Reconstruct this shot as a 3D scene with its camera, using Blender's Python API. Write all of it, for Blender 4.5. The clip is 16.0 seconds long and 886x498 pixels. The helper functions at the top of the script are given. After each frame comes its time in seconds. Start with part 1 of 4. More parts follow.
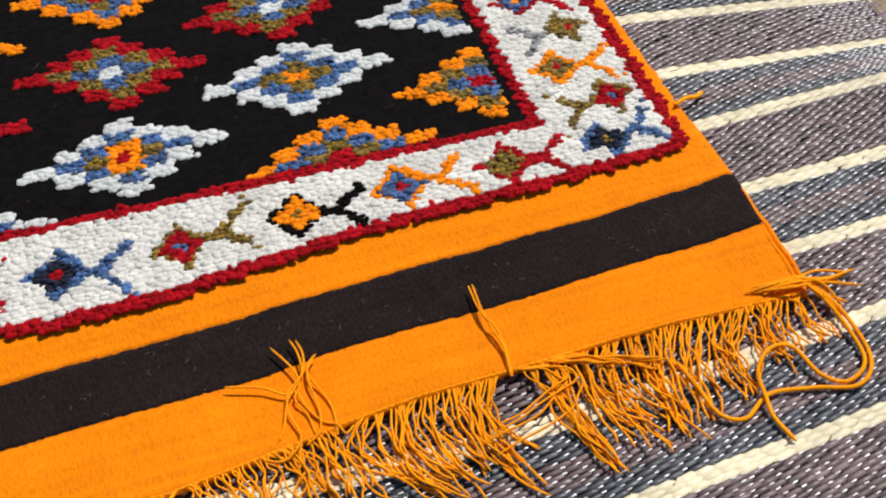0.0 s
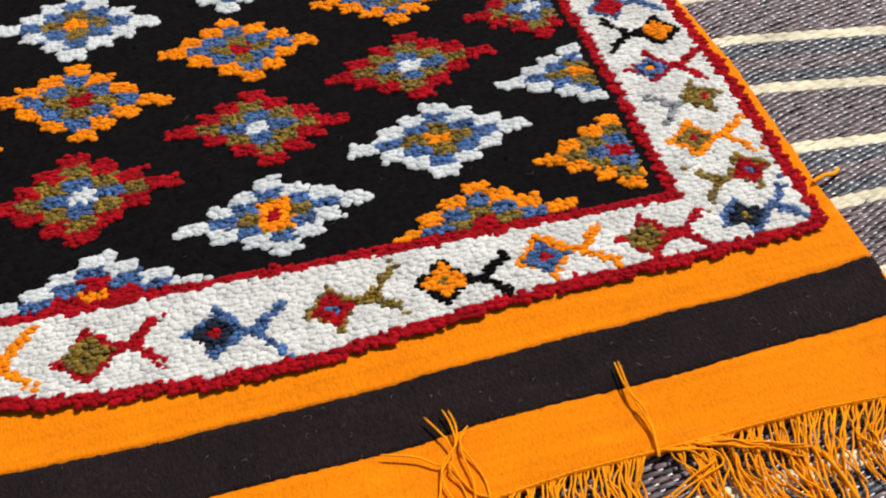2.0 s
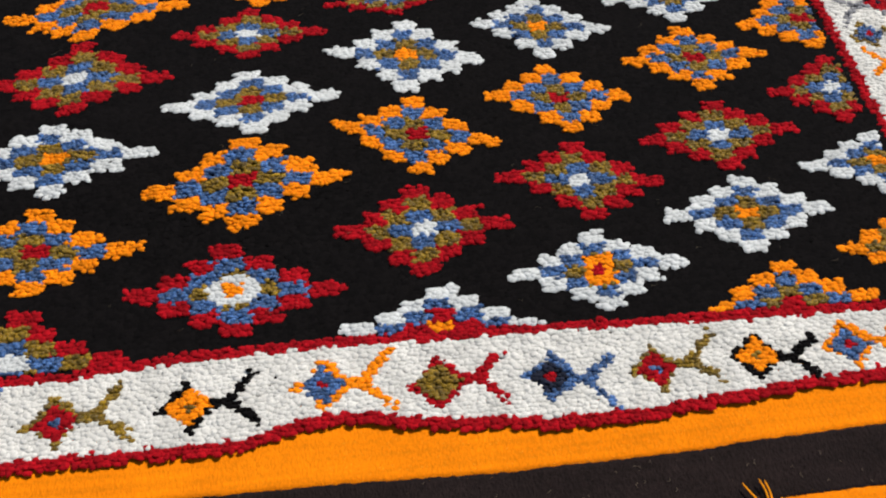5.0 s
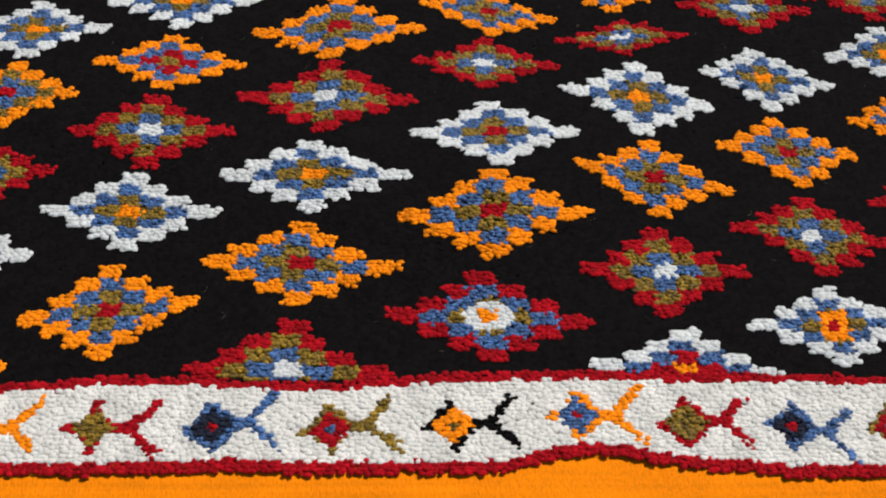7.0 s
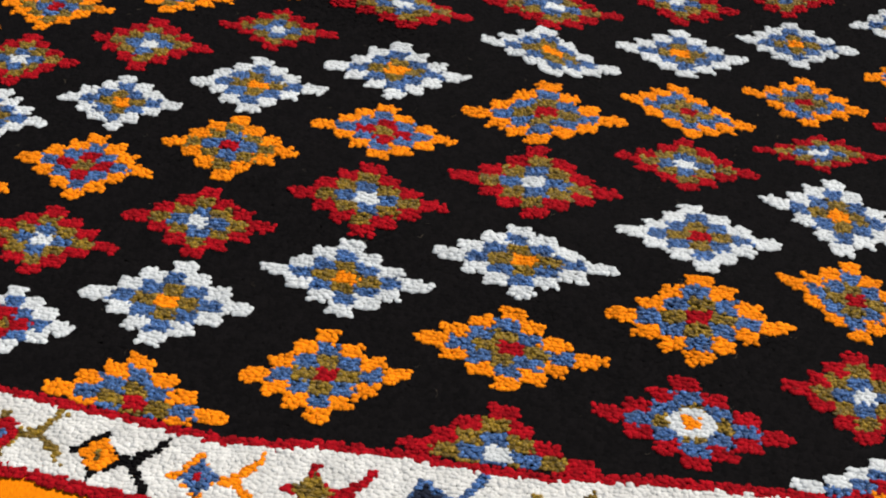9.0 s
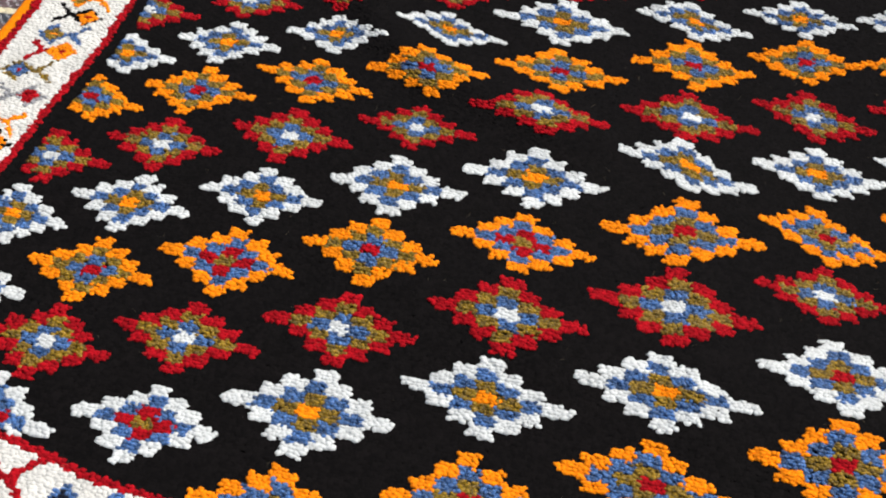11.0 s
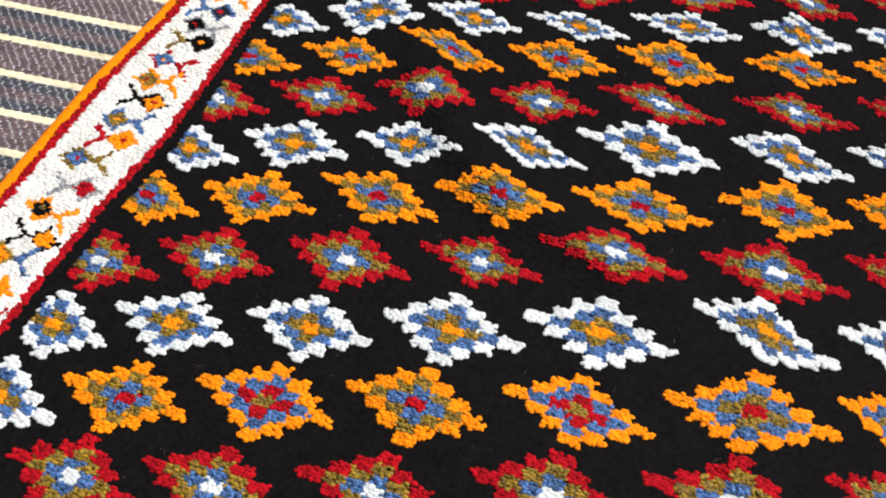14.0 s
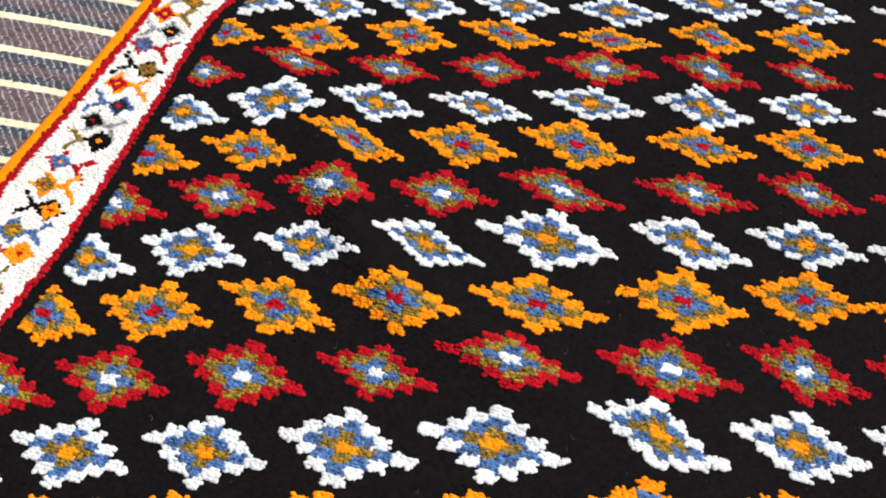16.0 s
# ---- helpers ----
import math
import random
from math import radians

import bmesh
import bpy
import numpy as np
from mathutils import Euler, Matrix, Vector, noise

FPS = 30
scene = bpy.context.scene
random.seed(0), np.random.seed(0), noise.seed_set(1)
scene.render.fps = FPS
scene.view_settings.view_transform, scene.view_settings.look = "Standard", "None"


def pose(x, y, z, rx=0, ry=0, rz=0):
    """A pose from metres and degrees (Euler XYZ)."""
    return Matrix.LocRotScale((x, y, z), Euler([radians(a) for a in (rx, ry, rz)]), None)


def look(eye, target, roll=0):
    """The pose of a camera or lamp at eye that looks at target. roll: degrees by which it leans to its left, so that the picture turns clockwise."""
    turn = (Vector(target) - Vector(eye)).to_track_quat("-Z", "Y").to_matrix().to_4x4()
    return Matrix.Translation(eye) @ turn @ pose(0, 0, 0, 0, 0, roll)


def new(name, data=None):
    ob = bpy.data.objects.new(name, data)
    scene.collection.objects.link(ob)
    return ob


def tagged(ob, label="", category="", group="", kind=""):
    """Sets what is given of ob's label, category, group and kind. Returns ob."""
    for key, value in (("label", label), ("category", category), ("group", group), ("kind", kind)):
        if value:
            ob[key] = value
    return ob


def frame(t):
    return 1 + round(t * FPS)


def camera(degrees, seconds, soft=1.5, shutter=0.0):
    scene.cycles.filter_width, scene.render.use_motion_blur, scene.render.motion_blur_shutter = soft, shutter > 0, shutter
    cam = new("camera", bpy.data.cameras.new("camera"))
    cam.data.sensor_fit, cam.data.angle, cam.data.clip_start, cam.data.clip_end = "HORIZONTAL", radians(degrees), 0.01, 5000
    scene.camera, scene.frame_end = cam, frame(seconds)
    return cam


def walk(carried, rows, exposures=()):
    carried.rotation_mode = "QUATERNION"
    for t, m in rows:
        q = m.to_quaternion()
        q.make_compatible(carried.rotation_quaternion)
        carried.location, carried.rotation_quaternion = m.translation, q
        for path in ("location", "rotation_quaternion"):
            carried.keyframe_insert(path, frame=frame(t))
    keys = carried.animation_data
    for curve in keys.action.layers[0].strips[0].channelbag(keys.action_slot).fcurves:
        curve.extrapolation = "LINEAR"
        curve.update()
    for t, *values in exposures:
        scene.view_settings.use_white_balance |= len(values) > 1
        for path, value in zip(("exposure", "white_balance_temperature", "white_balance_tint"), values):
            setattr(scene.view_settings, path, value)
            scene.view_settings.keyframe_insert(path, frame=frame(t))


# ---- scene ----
cam = camera(43.0, 16.0, 2.1)
PATH = [
    (0, (-0.02, -0.08, 0.585), (0.306, 1.2, -0.917), -3.7),
    (0.5, (-0.031, -0.068, 0.594), (0.28, 1.219, -0.905), -3.9),
    (1, (-0.042, -0.058, 0.605), (0.251, 1.23, -0.897), -4.1),
    (1.5, (-0.06, -0.044, 0.626), (0.205, 1.245, -0.88), -4.2),
    (2, (-0.08, -0.034, 0.644), (0.164, 1.255, -0.866), -4.2),
    (2.5, (-0.107, -0.021, 0.674), (0.104, 1.266, -0.843), -4.3),
    (3, (-0.132, -0.011, 0.698), (0.054, 1.27, -0.827), -4.3),
    (3.5, (-0.162, -0.003, 0.722), (-0.008, 1.276, -0.808), -4.4),
    (4, (-0.194, 0.0, 0.739), (-0.059, 1.269, -0.801), -3.6),
    (4.2, (-0.208, 0.002, 0.747), (-0.085, 1.263, -0.8), -3.2),
    (6.3, (-0.398, 0.025, 0.857), (-0.367, 1.216, -0.75), -1.6),
    (6.5, (-0.421, 0.023, 0.862), (-0.394, 1.218, -0.741), -1.1),
    (7, (-0.463, 0.028, 0.877), (-0.451, 1.223, -0.726), -0.2),
    (7.5, (-0.512, 0.032, 0.899), (-0.519, 1.229, -0.703), 0.9),
    (8, (-0.552, 0.033, 0.91), (-0.573, 1.246, -0.68), 1.7),
    (8.5, (-0.602, 0.04, 0.925), (-0.645, 1.267, -0.654), 2.8),
    (9, (-0.639, 0.05, 0.941), (-0.695, 1.279, -0.636), 3.7),
    (9.5, (-0.679, 0.059, 0.96), (-0.756, 1.296, -0.61), 4.1),
    (9.7, (-0.687, 0.066, 0.967), (-0.769, 1.295, -0.609), 4.1),
    (11.8, (-0.799, 0.163, 1.011), (-0.96, 1.409, -0.546), 5.7),
    (12, (-0.8, 0.174, 1.013), (-0.977, 1.417, -0.544), 5.6),
    (12.5, (-0.819, 0.215, 1.017), (-1.02, 1.437, -0.553), 6.4),
    (13, (-0.825, 0.25, 1.024), (-1.045, 1.453, -0.558), 6.5),
    (13.5, (-0.819, 0.29, 1.039), (-1.049, 1.469, -0.56), 6.0),
    (14, (-0.794, 0.336, 1.069), (-1.038, 1.495, -0.543), 5.7),
    (14.5, (-0.776, 0.371, 1.102), (-1.012, 1.504, -0.529), 6.3),
    (15, (-0.755, 0.424, 1.144), (-0.982, 1.535, -0.503), 6.1),
    (15.5, (-0.739, 0.459, 1.163), (-0.957, 1.56, -0.492), 5.6),
    (16, (-0.742, 0.519, 1.197), (-0.93, 1.6, -0.475), 5.6),
]
walk(cam, [(t, look(eye, target, roll)) for t, eye, target, roll in PATH],
     exposures=[(0, 0.06), (4, 0.0), (7, -0.06), (9.5, 0.11), (12, 0.40), (14, 0.52), (16, 0.58)])

# ---- daylight ----
SUN_FROM = Vector((0.42, 0.30, 0.86)).normalized()
world = bpy.data.worlds.new("world")
scene.world = world
world.use_nodes = True
sky = world.node_tree.nodes.new("ShaderNodeTexSky")
sky.sky_type, sky.sun_disc = "NISHITA", False
sky.sun_elevation = math.asin(SUN_FROM.z)
sky.sun_rotation = math.atan2(SUN_FROM.x, SUN_FROM.y)
world.node_tree.links.new(sky.outputs[0], world.node_tree.nodes["Background"].inputs[0])
world.node_tree.nodes["Background"].inputs[1].default_value = 0.07
sun = new("sun", bpy.data.lights.new("sun", "SUN"))
sun.data.energy, sun.data.angle, sun.data.color = 4.0, radians(0.53), (1.0, 0.95, 0.88)
sun.matrix_world = look(SUN_FROM * 5, (0, 0, 0))


# ---- materials ----
def shader(name):
    m = bpy.data.materials.new(name)
    m.use_nodes = True
    return m, m.node_tree.nodes, m.node_tree.links, m.node_tree.nodes["Principled BSDF"]


def noise_tex(nodes, links, scale, detail=3.0, rough=0.6, coord=None):
    n = nodes.new("ShaderNodeTexNoise")
    n.inputs["Scale"].default_value = scale
    n.inputs["Detail"].default_value = detail
    n.inputs["Roughness"].default_value = rough
    if coord is not None:
        links.new(coord, n.inputs["Vector"])
    return n


def ramp(nodes, links, fac, lo, hi, a=0.3, b=0.7):
    r = nodes.new("ShaderNodeMapRange")
    r.inputs[1].default_value, r.inputs[2].default_value = a, b
    r.inputs[3].default_value, r.inputs[4].default_value = lo, hi
    links.new(fac, r.inputs[0])
    return r.outputs[0]


def times(nodes, links, color, *factors):
    """A colour with its value scaled by each factor socket in turn."""
    out = None
    for f in factors:
        hsv = nodes.new("ShaderNodeHueSaturation")
        if out is None:
            hsv.inputs["Color"].default_value = (*color, 1)
        else:
            links.new(out, hsv.inputs["Color"])
        links.new(f, hsv.inputs["Value"])
        out = hsv.outputs[0]
    return out


def yarn(name, color, sheen=0.25, spread=0.3, relief=0.7, shine=0.2, soft=0.0, glint=0.0, rough=0.88):
    """Knotted wool pile: each tuft has its own shade, with fine fibres."""
    m, nodes, links, p = shader(name)
    coord = nodes.new("ShaderNodeTexCoord").outputs["Object"]
    geo = nodes.new("ShaderNodeNewGeometry")
    island = ramp(nodes, links, geo.outputs["Random Per Island"], 1 - spread, 1 + spread * 0.6, 0, 1)
    patch = ramp(nodes, links, noise_tex(nodes, links, 38, 2, 0.5, coord).outputs[0], 0.85, 1.12)
    fibre = noise_tex(nodes, links, 700, 3, 0.75, coord)
    # last factor widens fibre contrast in the base colour, as painted sparkle
    links.new(times(nodes, links, color, island, patch, ramp(nodes, links, fibre.outputs[0], 0.75 - glint, 1.2 + 2 * glint)), p.inputs["Base Color"])
    p.inputs["Roughness"].default_value = rough
    p.inputs["Specular IOR Level"].default_value = shine
    p.inputs["Sheen Weight"].default_value = sheen
    p.inputs["Sheen Roughness"].default_value = 0.5
    p.inputs["Subsurface Weight"].default_value = soft
    p.inputs["Subsurface Radius"].default_value = (1.0, 1.0, 1.0)
    p.inputs["Subsurface Scale"].default_value = 0.0025
    p.inputs["Sheen Tint"].default_value = (*[0.4 + 0.6 * c for c in color], 1)
    bump = nodes.new("ShaderNodeBump")
    bump.inputs["Strength"].default_value = relief
    bump.inputs["Distance"].default_value = 0.001
    links.new(fibre.outputs[0], bump.inputs["Height"])
    links.new(bump.outputs[0], p.inputs["Normal"])
    return m


def weave(name, color, ribs=0.9, sheen=0.05, uneven=1.0):
    """Flat-woven wool: fine weft ribs, felted fuzz, uneven dye."""
    m, nodes, links, p = shader(name)
    coord = nodes.new("ShaderNodeTexCoord").outputs["Object"]
    stretch = nodes.new("ShaderNodeMapping")
    stretch.inputs["Scale"].default_value = (520, 240, 400)
    links.new(coord, stretch.inputs["Vector"])
    grain = noise_tex(nodes, links, 1.0, 3, 0.65, stretch.outputs[0])
    patch = ramp(nodes, links, noise_tex(nodes, links, 24, 3, 0.6, coord).outputs[0], 1 - 0.12 * uneven, 1 + 0.1 * uneven)
    line = nodes.new("ShaderNodeMapping")
    line.inputs["Scale"].default_value = (4, 160, 1)
    links.new(coord, line.inputs["Vector"])
    streak = ramp(nodes, links, noise_tex(nodes, links, 1.0, 2, 0.5, line.outputs[0]).outputs[0], 0.9, 1.08)
    links.new(times(nodes, links, color, patch, streak, ramp(nodes, links, grain.outputs[0], 1 - 0.22 * uneven, 1 + 0.2 * uneven)), p.inputs["Base Color"])
    p.inputs["Roughness"].default_value = 0.9
    p.inputs["Specular IOR Level"].default_value = 0.1
    p.inputs["Sheen Weight"].default_value = sheen
    p.inputs["Sheen Tint"].default_value = (*[0.4 + 0.6 * c for c in color], 1)
    bump = nodes.new("ShaderNodeBump")
    bump.inputs["Strength"].default_value = ribs
    bump.inputs["Distance"].default_value = 0.0013
    links.new(grain.outputs[0], bump.inputs["Height"])
    links.new(bump.outputs[0], p.inputs["Normal"])
    return m


def plastic(name, color, rough=0.35, spread=0.35):
    """Plastic straw, each bead a little different and finely scratched along its length."""
    m, nodes, links, p = shader(name)
    coord = nodes.new("ShaderNodeTexCoord").outputs["Object"]
    geo = nodes.new("ShaderNodeNewGeometry")
    island = ramp(nodes, links, geo.outputs["Random Per Island"], 1 - spread, 1 + spread, 0, 1)
    patch = ramp(nodes, links, noise_tex(nodes, links, 30, 3, 0.6, coord).outputs[0], 0.8, 1.2)
    links.new(times(nodes, links, color, island, patch), p.inputs["Base Color"])
    stretch = nodes.new("ShaderNodeMapping")
    stretch.inputs["Scale"].default_value = (120, 1600, 800)
    links.new(coord, stretch.inputs["Vector"])
    grain = noise_tex(nodes, links, 1.0, 2, 0.5, stretch.outputs[0])
    links.new(ramp(nodes, links, grain.outputs[0], rough - 0.1, rough + 0.2), p.inputs["Roughness"])
    bump = nodes.new("ShaderNodeBump")
    bump.inputs["Strength"].default_value = 0.3
    bump.inputs["Distance"].default_value = 0.0006
    links.new(grain.outputs[0], bump.inputs["Height"])
    links.new(bump.outputs[0], p.inputs["Normal"])
    return m


def earth(name):
    m, nodes, links, p = shader(name)
    coord = nodes.new("ShaderNodeTexCoord").outputs["Object"]
    big = ramp(nodes, links, noise_tex(nodes, links, 6, 4, 0.6, coord).outputs[0], 0.8, 1.15)
    fine = noise_tex(nodes, links, 300, 4, 0.7, coord)
    links.new(times(nodes, links, (0.36, 0.28, 0.19), big, ramp(nodes, links, fine.outputs[0], 0.7, 1.25)), p.inputs["Base Color"])
    p.inputs["Roughness"].default_value = 0.95
    bump = nodes.new("ShaderNodeBump")
    bump.inputs["Distance"].default_value = 0.004
    links.new(fine.outputs[0], bump.inputs["Height"])
    links.new(bump.outputs[0], p.inputs["Normal"])
    return m


YARN = {
    "o": yarn("orange_yarn", (0.93, 0.25, 0.003), 0.0, 0.22, shine=0.12),
    "r": yarn("red_yarn", (0.36, 0.0035, 0.009), 0.0, 0.35, shine=0.1),
    "w": yarn("white_yarn", (0.605, 0.62, 0.605), 0.03, 0.06, 0.45),
    # blue and olive carry painted fibre glints in their base colour
    "b": yarn("blue_yarn", (0.039, 0.098, 0.238), 0.02, 0.6, 1.0, 0.45, glint=0.6, rough=0.36),
    "g": yarn("olive_yarn", (0.180, 0.107, 0.004), 0.02, 0.6, 1.0, 0.4, glint=0.6, rough=0.36),
    "k": yarn("black_yarn", (0.0042, 0.0034, 0.0034), 0.0, 0.45, 0.4, 0.075),
    "n": yarn("navy_yarn", (0.014, 0.018, 0.035), 0.05, 0.5),
    "s": yarn("grey_yarn", (0.30, 0.30, 0.31), 0.1, 0.3),
    "c": yarn("cream_yarn", (0.66, 0.643, 0.592), 0.03, 0.06, 0.4),
}
SLOTS = list(YARN)
KILIM_ORANGE = weave("orange_flatweave", (0.86, 0.222, 0.001), 0.9, 0.0, 0.65)
KILIM_BLACK = weave("black_flatweave", (0.0165, 0.0105, 0.0096), 1.8, 0.02, 2.0)
FRINGE = yarn("orange_fringe_wool", (0.98, 0.34, 0.006), 0.0, 0.25, 0.35, 0.1)
FIBRE = yarn("loose_pale_fibre", (0.22, 0.17, 0.11), 0.1, 0.0)
BROWN = plastic("mauve_brown_straw", (0.116, 0.075, 0.077), 0.45)
SLATE = plastic("slate_blue_straw", (0.040, 0.046, 0.058), 0.45)
IVORY = plastic("ivory_straw", (0.69, 0.61, 0.41), 0.45, 0.1)
TICK = plastic("pale_monofilament", (0.85, 0.83, 0.86), 0.25, 0.3)
BASE = plastic("mat_backing", (0.025, 0.022, 0.024), 0.7)
EARTH = earth("dry_sandy_earth")


# ---- plan of the rug: its edges, in metres ----
def line(*pts):
    xs, ys = zip(*sorted(pts))
    return lambda v: np.interp(v, xs, ys)


front_out = line((-1.53, 0.56), (-1.25, 0.52), (-1.1, 0.486), (-0.85, 0.452), (-0.764, 0.449), (-0.644, 0.452), (-0.596, 0.4485), (-0.41, 0.448), (-0.379, 0.456),
                 (-0.354, 0.462), (-0.315, 0.464), (-0.282, 0.456), (-0.235, 0.449), (-0.194, 0.4455), (-0.158, 0.441), (-0.12, 0.4405), (-0.08, 0.4395), (-0.042, 0.4445), (0.0, 0.447), (0.04, 0.452), (0.1, 0.4545), (0.19, 0.4555), (0.255, 0.457), (0.3, 0.460), (0.315, 0.466))
front_in = line((-1.43, 0.635), (-1.25, 0.6), (-1.128, 0.567), (-0.853, 0.530), (-0.804, 0.532), (-0.765, 0.536), (-0.675, 0.535), (-0.636, 0.531), (-0.597, 0.529),
                (-0.558, 0.528), (-0.511, 0.531), (-0.464, 0.535), (-0.369, 0.537), (-0.318, 0.537), (-0.25, 0.533), (-0.147, 0.531), (-0.063, 0.527), (0.218, 0.518))
right_in = line((0.5, 0.219), (0.68, 0.216), (0.884, 0.206), (2.2, 0.18))
right_out = line((0.45, 0.316), (0.645, 0.313), (0.865, 0.295), (2.2, 0.27))
right_edge = line((0.29, 0.322), (0.32, 0.333), (0.43, 0.335), (0.512, 0.330), (0.653, 0.326), (0.8, 0.309), (0.875, 0.302), (2.2, 0.285))
left_in = line((0.55, -1.43), (0.842, -1.391), (1.04, -1.365), (1.16, -1.342), (1.43, -1.319), (1.53, -1.314), (1.59, -1.306), (1.64, -1.288), (2.2, -1.245))
left_out = line((0.5, -1.53), (1.01, -1.477), (1.23, -1.453), (1.37, -1.426), (1.59, -1.393), (2.2, -1.33))
left_edge = lambda y: left_out(y) - 0.021
BACK = 2.15
front_edge = line((-1.5, 0.31), (-0.5, 0.292), (-0.103, 0.293), (-0.043, 0.300), (0.012, 0.307), (0.061, 0.311), (0.236, 0.313), (0.311, 0.309))
STRIPE_TOP = line((-1.5, 0.455), (-0.6, 0.415), (-0.32, 0.413), (-0.197, 0.4081), (-0.161, 0.4099), (-0.124, 0.4093), (-0.087, 0.4097), (-0.048, 0.4106), (-0.009, 0.4134), (0.031, 0.4143), (0.092, 0.4167), (0.133, 0.4162), (0.176, 0.4186), (0.219, 0.4181), (0.264, 0.4222), (0.300, 0.4234), (0.330, 0.4284), (0.336, 0.4285))
STRIPE_BOTTOM = line((-1.5, 0.40), (-0.6, 0.362), (-0.25, 0.358), (-0.151, 0.3586), (-0.112, 0.3582), (-0.076, 0.3586), (-0.039, 0.3590), (0.019, 0.3640), (0.077, 0.3651), (0.116, 0.3651), (0.157, 0.3656), (0.199, 0.3679), (0.241, 0.3703), (0.284, 0.3708), (0.306, 0.3725), (0.333, 0.3747))


def ridge(x, y, spine, width):
    """A soft wrinkle along a spine of (x, y, height)."""
    xs, ys, hs = zip(*spine)
    return np.interp(x, xs, hs) * np.exp(-((y - np.interp(x, xs, ys)) / width) ** 2)


def hollow(x, y):
    """A shallow dip in the ground under the rug."""
    return -0.028 * np.exp(-((x + 0.38) / 0.25) ** 2 - ((y - 1.22) / 0.25) ** 2)


def swell(x, y):
    """The rise and fall of the rug: a broad and a narrow wrinkle across it, one soft crease away from the front edge, a dip in the ground."""
    crease = 0.0055 * np.exp(-((x + 0.575 - 0.03 * np.sin(3 * y)) / 0.028) ** 2) * np.clip((y - 0.6) * 4, 0, 1)
    broad = ridge(x, y, ((-1.0, 0.93, 0), (-0.925, 0.9, 0.009), (-0.759, 0.845, 0.012), (-0.588, 0.78, 0.010), (-0.406, 0.76, 0.019), (-0.24, 0.82, 0.009), (-0.1, 0.85, 0)), 0.10)
    narrow = ridge(x, y, ((-1.12, 1.42, 0), (-1.047, 1.355, 0.0145), (-0.98, 1.27, 0.012), (-0.912, 1.205, 0.0145), (-0.752, 1.156, 0.015), (-0.66, 1.13, 0)), 0.045)
    return crease + broad + narrow + hollow(x, y) + 0.0008 * np.sin(7.3 * x + 2.1 * y) + 0.0008 * np.sin(11 * y - 3 * x)


rng = np.random.default_rng(7)


def build(name, verts, faces, mats, index=None, smooth=True):
    """A mesh from arrays: verts (n, 3), faces (m, 3 or 4)."""
    me = bpy.data.meshes.new(name)
    k = faces.shape[1]
    me.vertices.add(len(verts))
    me.vertices.foreach_set("co", np.ascontiguousarray(verts, np.float32).ravel())
    me.loops.add(faces.size)
    me.loops.foreach_set("vertex_index", np.ascontiguousarray(faces, np.int32).ravel())
    me.polygons.add(len(faces))
    me.polygons.foreach_set("loop_start", np.arange(0, faces.size, k, dtype=np.int32))
    me.polygons.foreach_set("use_smooth", np.full(len(faces), smooth))
    for m in mats:
        me.materials.append(m)
    if index is not None:
        me.polygons.foreach_set("material_index", np.ascontiguousarray(index, np.int32))
    me.update(calc_edges=True)
    me.validate()
    return me


def part(name, me, parent, label=""):
    ob = new(name, me)
    ob.parent = parent
    return tagged(ob, label)


def sheet(x0, x1, ya, yb, nx, ny):
    """A flat panel of cloth between two edge lines: top points, faces of both sides and rim."""
    s, t = np.meshgrid(np.linspace(0, 1, nx), np.linspace(0, 1, ny), indexing="ij")
    x = x0 + (x1 - x0) * s
    y = ya(x) + (yb(x) - ya(x)) * t
    n = nx * ny
    i = np.arange(n).reshape(nx, ny)
    quads = np.stack([i[:-1, :-1], i[1:, :-1], i[1:, 1:], i[:-1, 1:]], -1).reshape(-1, 4)
    rim = np.concatenate([i[:, 0], i[-1, 1:], i[-2::-1, -1], i[0, -2:0:-1]])
    nxt = np.roll(rim, -1)
    side = np.stack([rim, rim + n, nxt + n, nxt], -1)
    return x.ravel(), y.ravel(), np.concatenate([quads, quads[:, ::-1] + n, side])


def tube(path, radius, sides=6, taper=True):
    """A strand along points, as one mesh."""
    p = np.asarray(path, float)
    d = np.gradient(p, axis=0)
    d /= np.linalg.norm(d, axis=1, keepdims=True) + 1e-9
    u = np.cross(d, (0.13, 0.21, 1.0))
    u /= np.linalg.norm(u, axis=1, keepdims=True) + 1e-9
    v = np.cross(d, u)
    a = np.arange(sides) * 2 * math.pi / sides
    r = np.full(len(p), radius)
    if taper:
        r[-1] *= 0.45
        r[0] *= 0.7
    ring = p[:, None] + r[:, None, None] * (u[:, None] * np.cos(a)[None, :, None] + v[:, None] * np.sin(a)[None, :, None])
    i = np.arange(len(p) * sides).reshape(len(p), sides)
    j = np.roll(i, -1, axis=1)
    quads = np.stack([i[:-1], j[:-1], j[1:], i[1:]], -1).reshape(-1, 4)
    return ring.reshape(-1, 3), quads


def bezier(points, n):
    """A smooth line through points (Catmull-Rom)."""
    p = np.asarray(points, float)
    q = np.concatenate([[2 * p[0] - p[1]], p, [2 * p[-1] - p[-2]]])
    t = np.linspace(0, len(p) - 1 - 1e-6, n)
    k = t.astype(int)
    f = (t - k)[:, None]
    a, b, c, d = q[k], q[k + 1], q[k + 2], q[k + 3]
    return 0.5 * (2 * b + (c - a) * f + (2 * a - 5 * b + 4 * c - d) * f ** 2 + (3 * b - a - 3 * c + d) * f ** 3)


